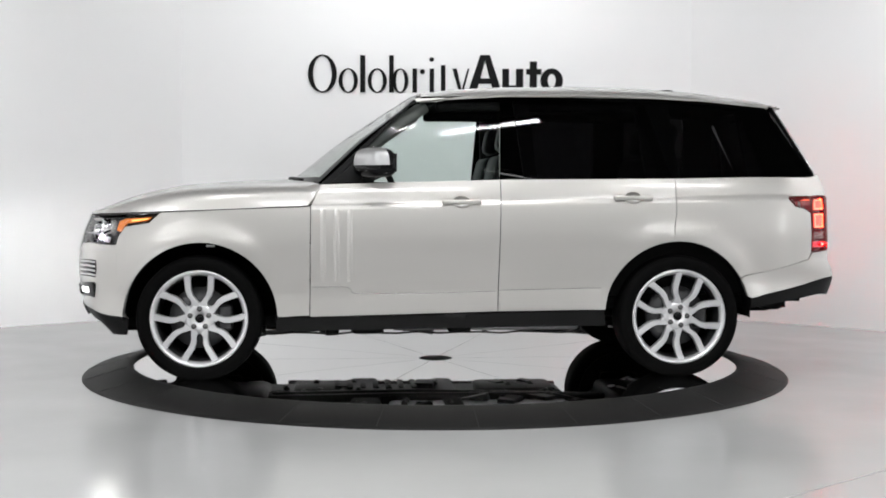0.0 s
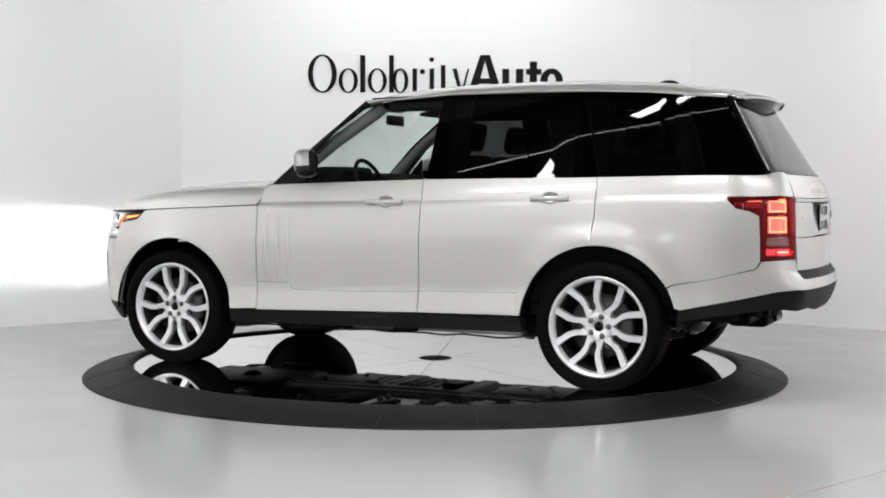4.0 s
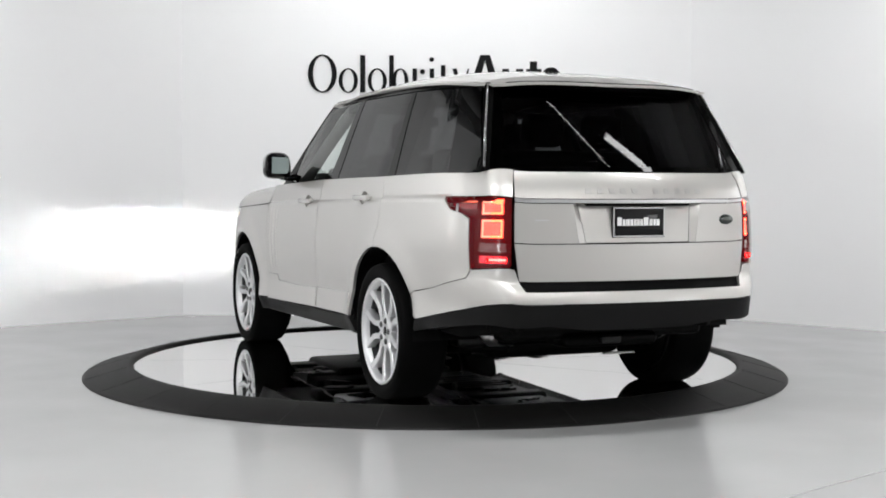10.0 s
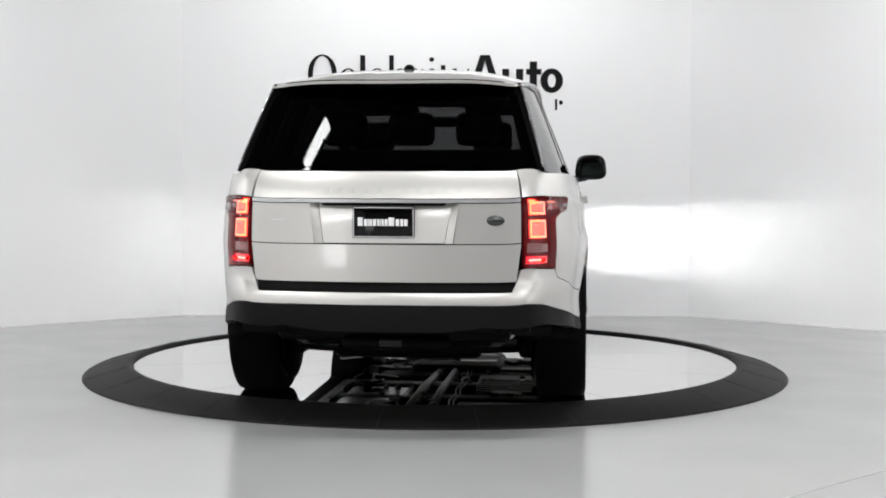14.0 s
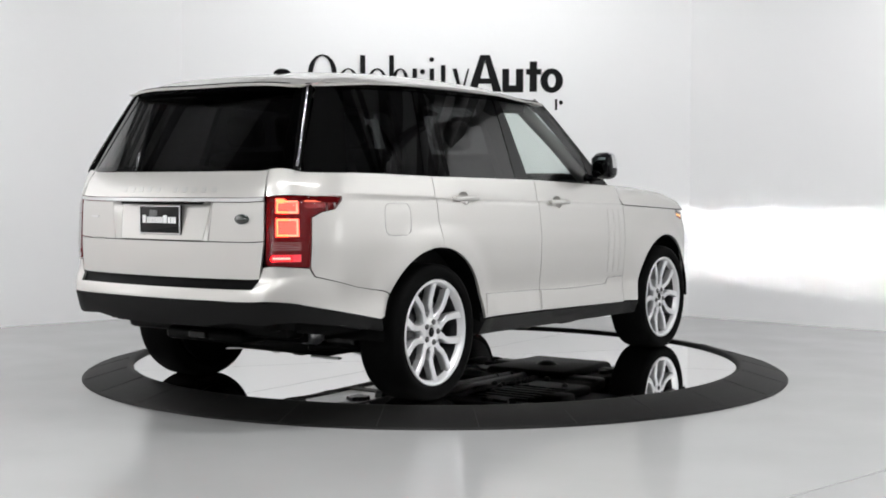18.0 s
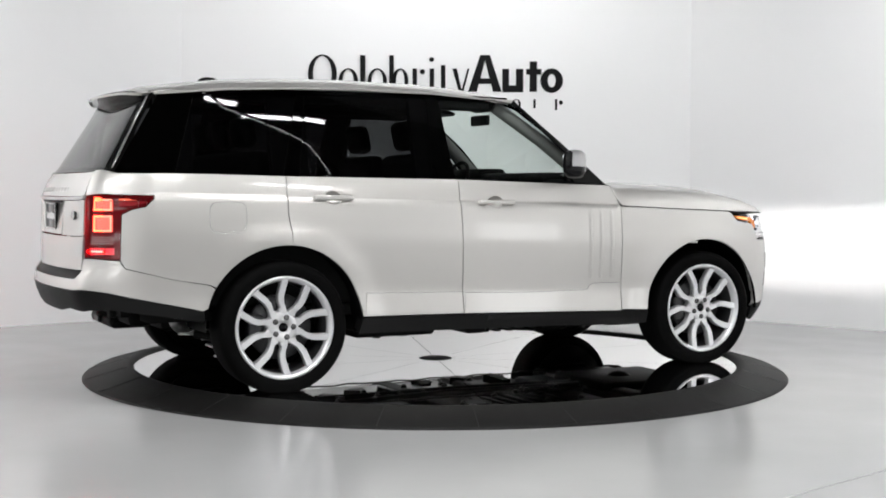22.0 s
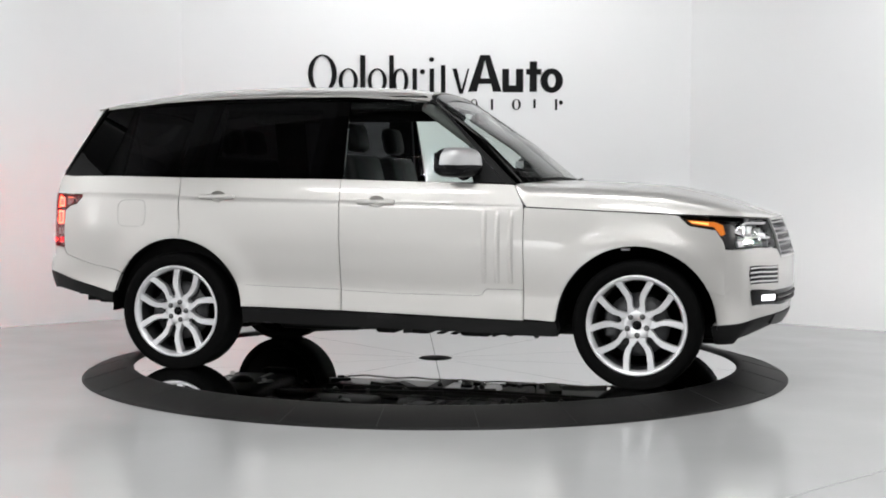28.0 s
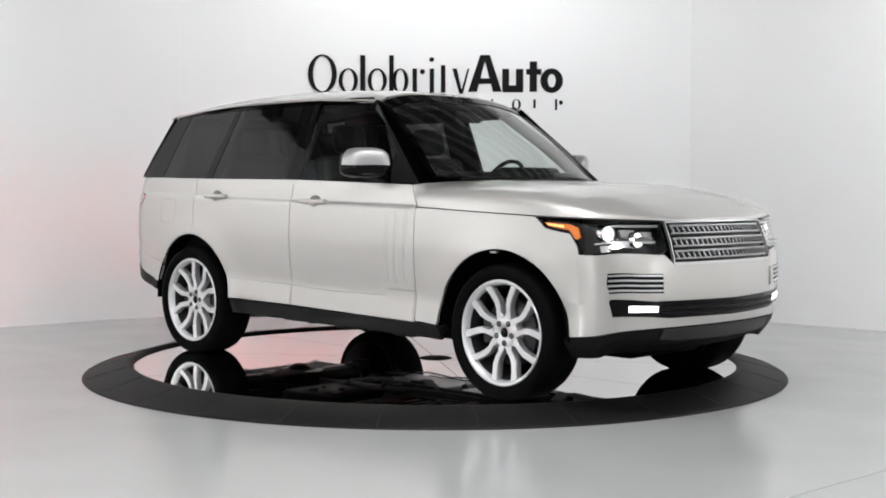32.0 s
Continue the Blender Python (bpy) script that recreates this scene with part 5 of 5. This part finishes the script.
for s in (1, -1):
    bm = bmesh.new()
    tube(bm, [(-1.98, s * 0.42, 0.44), (-2.2, s * 0.52, 0.46), (-2.36, s * 0.56, 0.47)], 0.032, 10)
    part("tail_pipe", bm, UNDER, car, "dark tail pipe")
for k in range(9):
    x0, y0 = -1.72 + 0.055 * k, -0.40 + 0.17 * ((k * 4) % 5)
    m = Matrix.Translation((x0, y0, 0.222)) @ Matrix.Rotation(0.5 * math.sin(2.1 * k), 4, "Z") @ Matrix.Rotation(0.10 * math.sin(3.7 * k), 4, "X")
    part("shield_strip", box(bmesh.new(), -0.018, 0.018, -0.10, 0.10, 0.0, 0.012, 0.004, m), SHIELD, car, "bright crumpled shield strip", smooth=False)
for x0, x1, y0, y1, z0, nm, mt in ((-0.9, -0.35, -0.62, -0.15, 0.255, "fuel_tank", UNDER), (-0.9, 0.3, 0.22, 0.66, 0.268, "heat_shield", SHIELD),
                                   (0.35, 0.95, -0.66, -0.2, 0.262, "skid_cover", UNDER), (0.35, 0.55, -0.75, 0.75, 0.258, "cross_member", UNDER),
                                   (-0.2, -0.05, -0.75, 0.75, 0.262, "cross_member", UNDER), (-1.75, -1.62, -0.62, 0.62, 0.30, "rear_subframe", DARK_METAL),
                                   (-1.30, -1.18, -0.62, 0.62, 0.30, "rear_subframe", DARK_METAL), (1.62, 1.78, -0.6, 0.6, 0.245, "front_subframe", DARK_METAL),
                                   (1.15, 1.30, -0.6, 0.6, 0.25, "front_subframe", DARK_METAL)):
    bm = bmesh.new()
    box(bm, x0, x1, y0, y1, z0, z0 + 0.08, 0.025)
    part(nm, bm, mt, car)
bm = bmesh.new()
tube(bm, [(1.2, 0.0, 0.27), (0.1, 0.0, 0.255), (-1.35, 0.0, 0.30)], [0.03, 0.028, 0.03], 10)
part("drive_shaft", bm, DARK_METAL, car, "steel drive shaft")
for k in range(7):
    bm = bmesh.new()
    box(bm, 0.62 - 0.09 * k, 0.66 - 0.09 * k, -0.62, -0.24, 0.252, 0.262, 0.003)
    part("cover_rib", bm, UNDER, car)
rng = random.Random(7)
for y in (-0.13, -0.10, 0.70):
    pts = [(1.3 - 0.13 * k, y + 0.012 * math.sin(1.7 * k), 0.262 + 0.006 * math.sin(2.3 * k)) for k in range(18)]
    part("brake_pipe", tube(bmesh.new(), pts, 0.006, 6), DARK_METAL, car, "dull metal brake pipe")
for k in range(34):
    x, y = rng.uniform(-0.9, 1.7), rng.uniform(-0.62, 0.62)
    bm = lathe(bmesh.new(), [(0.0, 0.238), (0.013, 0.238), (0.014, 0.246), (0.022, 0.247), (0.022, 0.30)], Matrix.Translation((x, y, 0.0)), 8)
    part("underbody_bolt", bm, DARK_METAL, car, smooth=False)
for k in range(26):
    x, y = rng.uniform(-0.95, 1.7), rng.uniform(-0.6, 0.6)
    a, b = rng.uniform(0.03, 0.11), rng.uniform(0.02, 0.07)
    m = Matrix.Translation((x, y, 0.262)) @ Matrix.Rotation(rng.uniform(0, 3), 4, "Z") @ Matrix.Rotation(rng.uniform(-0.25, 0.25), 4, "Y")
    part("bracket", box(bmesh.new(), -a, a, -b, b, -0.018, 0.05, 0.006, m), DARK_METAL if k % 3 else UNDER, car, smooth=False)
for ax2 in (1.46, -1.46):
    bm = bmesh.new()
    tube(bm, [(ax2, -0.75, 0.36), (ax2, -0.2, 0.30), (ax2, 0.2, 0.30), (ax2, 0.75, 0.36)], 0.035, 8)
    bmesh.ops.create_uvsphere(bm, u_segments=14, v_segments=8, radius=0.13, matrix=Matrix.Translation((ax2, 0.0, 0.31)))
    part("axle", bm, DARK_METAL, car, "dark metal axle")
    for s in (1, -1):
        bm = bmesh.new()
        box(bm, ax2 - 0.13, ax2 + 0.15, s * 0.66 - 0.05, s * 0.66 + 0.05, 0.22, 0.50, 0.03)
        tube(bm, [(ax2 - 0.02, s * 0.60, 0.30), (ax2 - 0.05, s * 0.52, 0.75)], 0.07, 12)
        part("strut", bm, UNDER, car, "black suspension strut and knuckle")
        m = Matrix.Translation((ax2, s * 0.695, 0.375)) @ Matrix.Rotation(radians(-90 * s), 4, "X")
        bm = lathe(bmesh.new(), [(0.0, 0.012), (0.20, 0.010), (0.30, 0.0), (0.30, -0.01), (0.0, -0.01)], m, 28)
        bmesh.ops.recalc_face_normals(bm, faces=bm.faces)
        part("backing_plate", bm, UNDER, car, "black backing plate behind the wheel")
        bm = bmesh.new()
        for k in range(5):
            tube(bm, [(ax2 + 0.06 * math.cos(a), s * 0.56 + 0.06 * math.sin(a), 0.36 + 0.06 * k + 0.06 * a / 6.28) for a in np.linspace(0, 6.28, 13)], 0.011, 6)
        part("spring", bm, DARK_METAL, car, "dark coil spring")
        bm = bmesh.new()
        tube(bm, [(ax2 + 0.35, s * 0.35, 0.30), (ax2, s * 0.70, 0.27), (ax2 - 0.35, s * 0.35, 0.30)], 0.028, 8)
        part("suspension_arm", bm, UNDER, car)

# ---- cabin ----
bm = bmesh.new()
box(bm, -2.2, 0.95, -0.80, 0.80, 0.42, 0.50)
part("cabin_floor", bm, CABIN, car, "dark cabin floor")
for s in (1, -1):
    bm = bmesh.new()
    box(bm, -1.98, 0.62, s * 0.80 - 0.03, s * 0.80 + 0.03, 0.5, 1.205, 0.02)
    part("door_card", bm, CABIN, car, "dark door trim")
bm = bmesh.new()
box(bm, 0.40, 0.86, -0.40, 0.40, 0.80, 1.225, 0.05)
box(bm, 0.40, 0.69, -0.71, 0.71, 0.80, 1.230, 0.05)
box(bm, 0.40, 0.72, -0.66, 0.66, 1.20, 1.275, 0.03)
box(bm, 0.38, 0.60, 0.16, 0.60, 1.24, 1.310, 0.03)
part("dashboard", bm, CABIN, car, "dark dashboard")
bm = bmesh.new()
box(bm, -2.28, -1.60, -0.70, 0.70, 0.5, 1.10, 0.04)
part("load_cover", bm, CABIN, car, "dark luggage cover")
bm = bmesh.new()
box(bm, -2.33, -2.28, -0.70, 0.70, 0.45, 1.24)
box(bm, -2.40, -2.28, -0.66, 0.66, 1.215, 1.24)
part("rear_bulkhead", bm, CABIN, car, "dark inner side of the tailgate", smooth=False)
bm = bmesh.new()
panel([(-0.0, -0.60), (-0.0, 0.60), (-2.1, 0.56), (-2.1, -0.56)], lambda x, y: (x, y, roof_z(x, y) - 0.055), 0.15, bm=bm)
part("headliner", bm, CABIN, car, "dark cabin headliner")
for s in (1, -1):
    bm = box(bmesh.new(), -1.62, 0.02, s * 0.615 - 0.03, s * 0.615 + 0.03, 1.655, 1.725, 0.02)
    part("cant_rail", bm, CABIN, car, "dark trim above the doors")
    for x0, x1 in ((-0.60, -0.43), (-1.50, -1.28), (-2.15, -1.95)):
        bm = bmesh.new()
        lo, hi = [], []
        for z, o in ((1.18, lo), (1.70, hi)):
            d = 0.07 * (z - 1.18)
            for x, y in ((x0 + d, 0.0), (x1 + d, 0.0), (x1 + d, -0.045), (x0 + d, -0.045)):
                o.append(bm.verts.new((x, s * (side_glass(x, z)[1] - 0.03 + y), z)))
        for k in range(4):
            bm.faces.new((lo[k], lo[(k + 1) % 4], hi[(k + 1) % 4], hi[k]))
        bm.faces.new(lo[::-1])
        bm.faces.new(hi)
        bmesh.ops.recalc_face_normals(bm, faces=bm.faces)
        part("pillar_trim", bm, CABIN, car, "dark inner pillar trim", smooth=False)
for s in (1, -1):
    pts = []
    for k in np.linspace(0, 1, 8):
        z = 1.20 + 0.49 * k
        pts.append((wind_x(0.72, z) - 0.075, s * (0.735 - 0.155 * k), z))
    part("post_trim", tube(bmesh.new(), pts, 0.042, 10), BEIGE, car, "grey inner windscreen post")
bm = lathe(bmesh.new(), [(0.185 + 0.014 * math.cos(a), 0.014 * math.sin(a)) for a in np.linspace(0, 2 * math.pi, 9)[:-1]], Matrix.Translation((0.28, 0.38, 1.185)) @ Matrix.Rotation(radians(-66), 4, "Y"), 32, closed=True)
wheel_m = Matrix.Translation((0.28, 0.38, 1.185)) @ Matrix.Rotation(radians(-66), 4, "Y")
box(bm, -0.02, 0.02, -0.18, 0.18, -0.02, 0.005, 0.0, wheel_m)
part("steering_wheel", bm, CABIN, car, "dark steering wheel")


def seat(x, y, w, nm):
    bm = bmesh.new()
    box(bm, x - 0.25, x + 0.27, y - w, y + w, 0.62, 0.80, 0.05)
    st = part(nm, bm, LEATHER, car, "dark leather seat")
    bm = bmesh.new()
    box(bm, -0.07, 0.07, -w, w, 0.0, 0.62, 0.05, Matrix.Translation((x - 0.25, y, 0.78)) @ Matrix.Rotation(radians(-14), 4, "Y"))
    part("backrest", bm, LEATHER, st)
    for hy in ((0.0,) if w < 0.4 else (-0.38, 0.0, 0.38)):
        bm = bmesh.new()
        box(bm, -0.05, 0.05, -0.13, 0.13, 0.64, 0.83, 0.045, Matrix.Translation((x - 0.25, y + hy, 0.78)) @ Matrix.Rotation(radians(-12), 4, "Y"))
        part("headrest", bm, LEATHER, st)


seat(-0.05, 0.38, 0.29, "front_seat")
seat(-0.05, -0.38, 0.29, "front_seat")
seat(-1.12, 0.0, 0.66, "rear_seat")
for s in (1, -1):
    bm = bmesh.new()
    box(bm, -0.09, 0.09, -0.20, 0.20, -0.012, 0.012, 0.008, Matrix.Translation((0.10, s * 0.36, 1.705)) @ Matrix.Rotation(radians(14), 4, "Y"))
    part("sun_visor", bm, CABIN, car, "dark sun visor")
bm = bmesh.new()
box(bm, 0.28, 0.31, -0.12, 0.12, 1.60, 1.67, 0.012)
part("inside_mirror", bm, CABIN, car, "black inside mirror")


# ---- movement ----
def motions():
    rows, plain = [], []
    for k in range(65):
        t = k / 2
        turn = pose(0, 0, 0, 0, 0, HEADING + RATE * t + float(np.interp(t, [d[0] for d in DRIFT], [d[1] for d in DRIFT])))
        rows.append((t, turn @ Matrix.Translation(CAR_OFFSET)))
        plain.append((t, turn))
    walk(car, rows)
    walk(disc, plain)


motions()
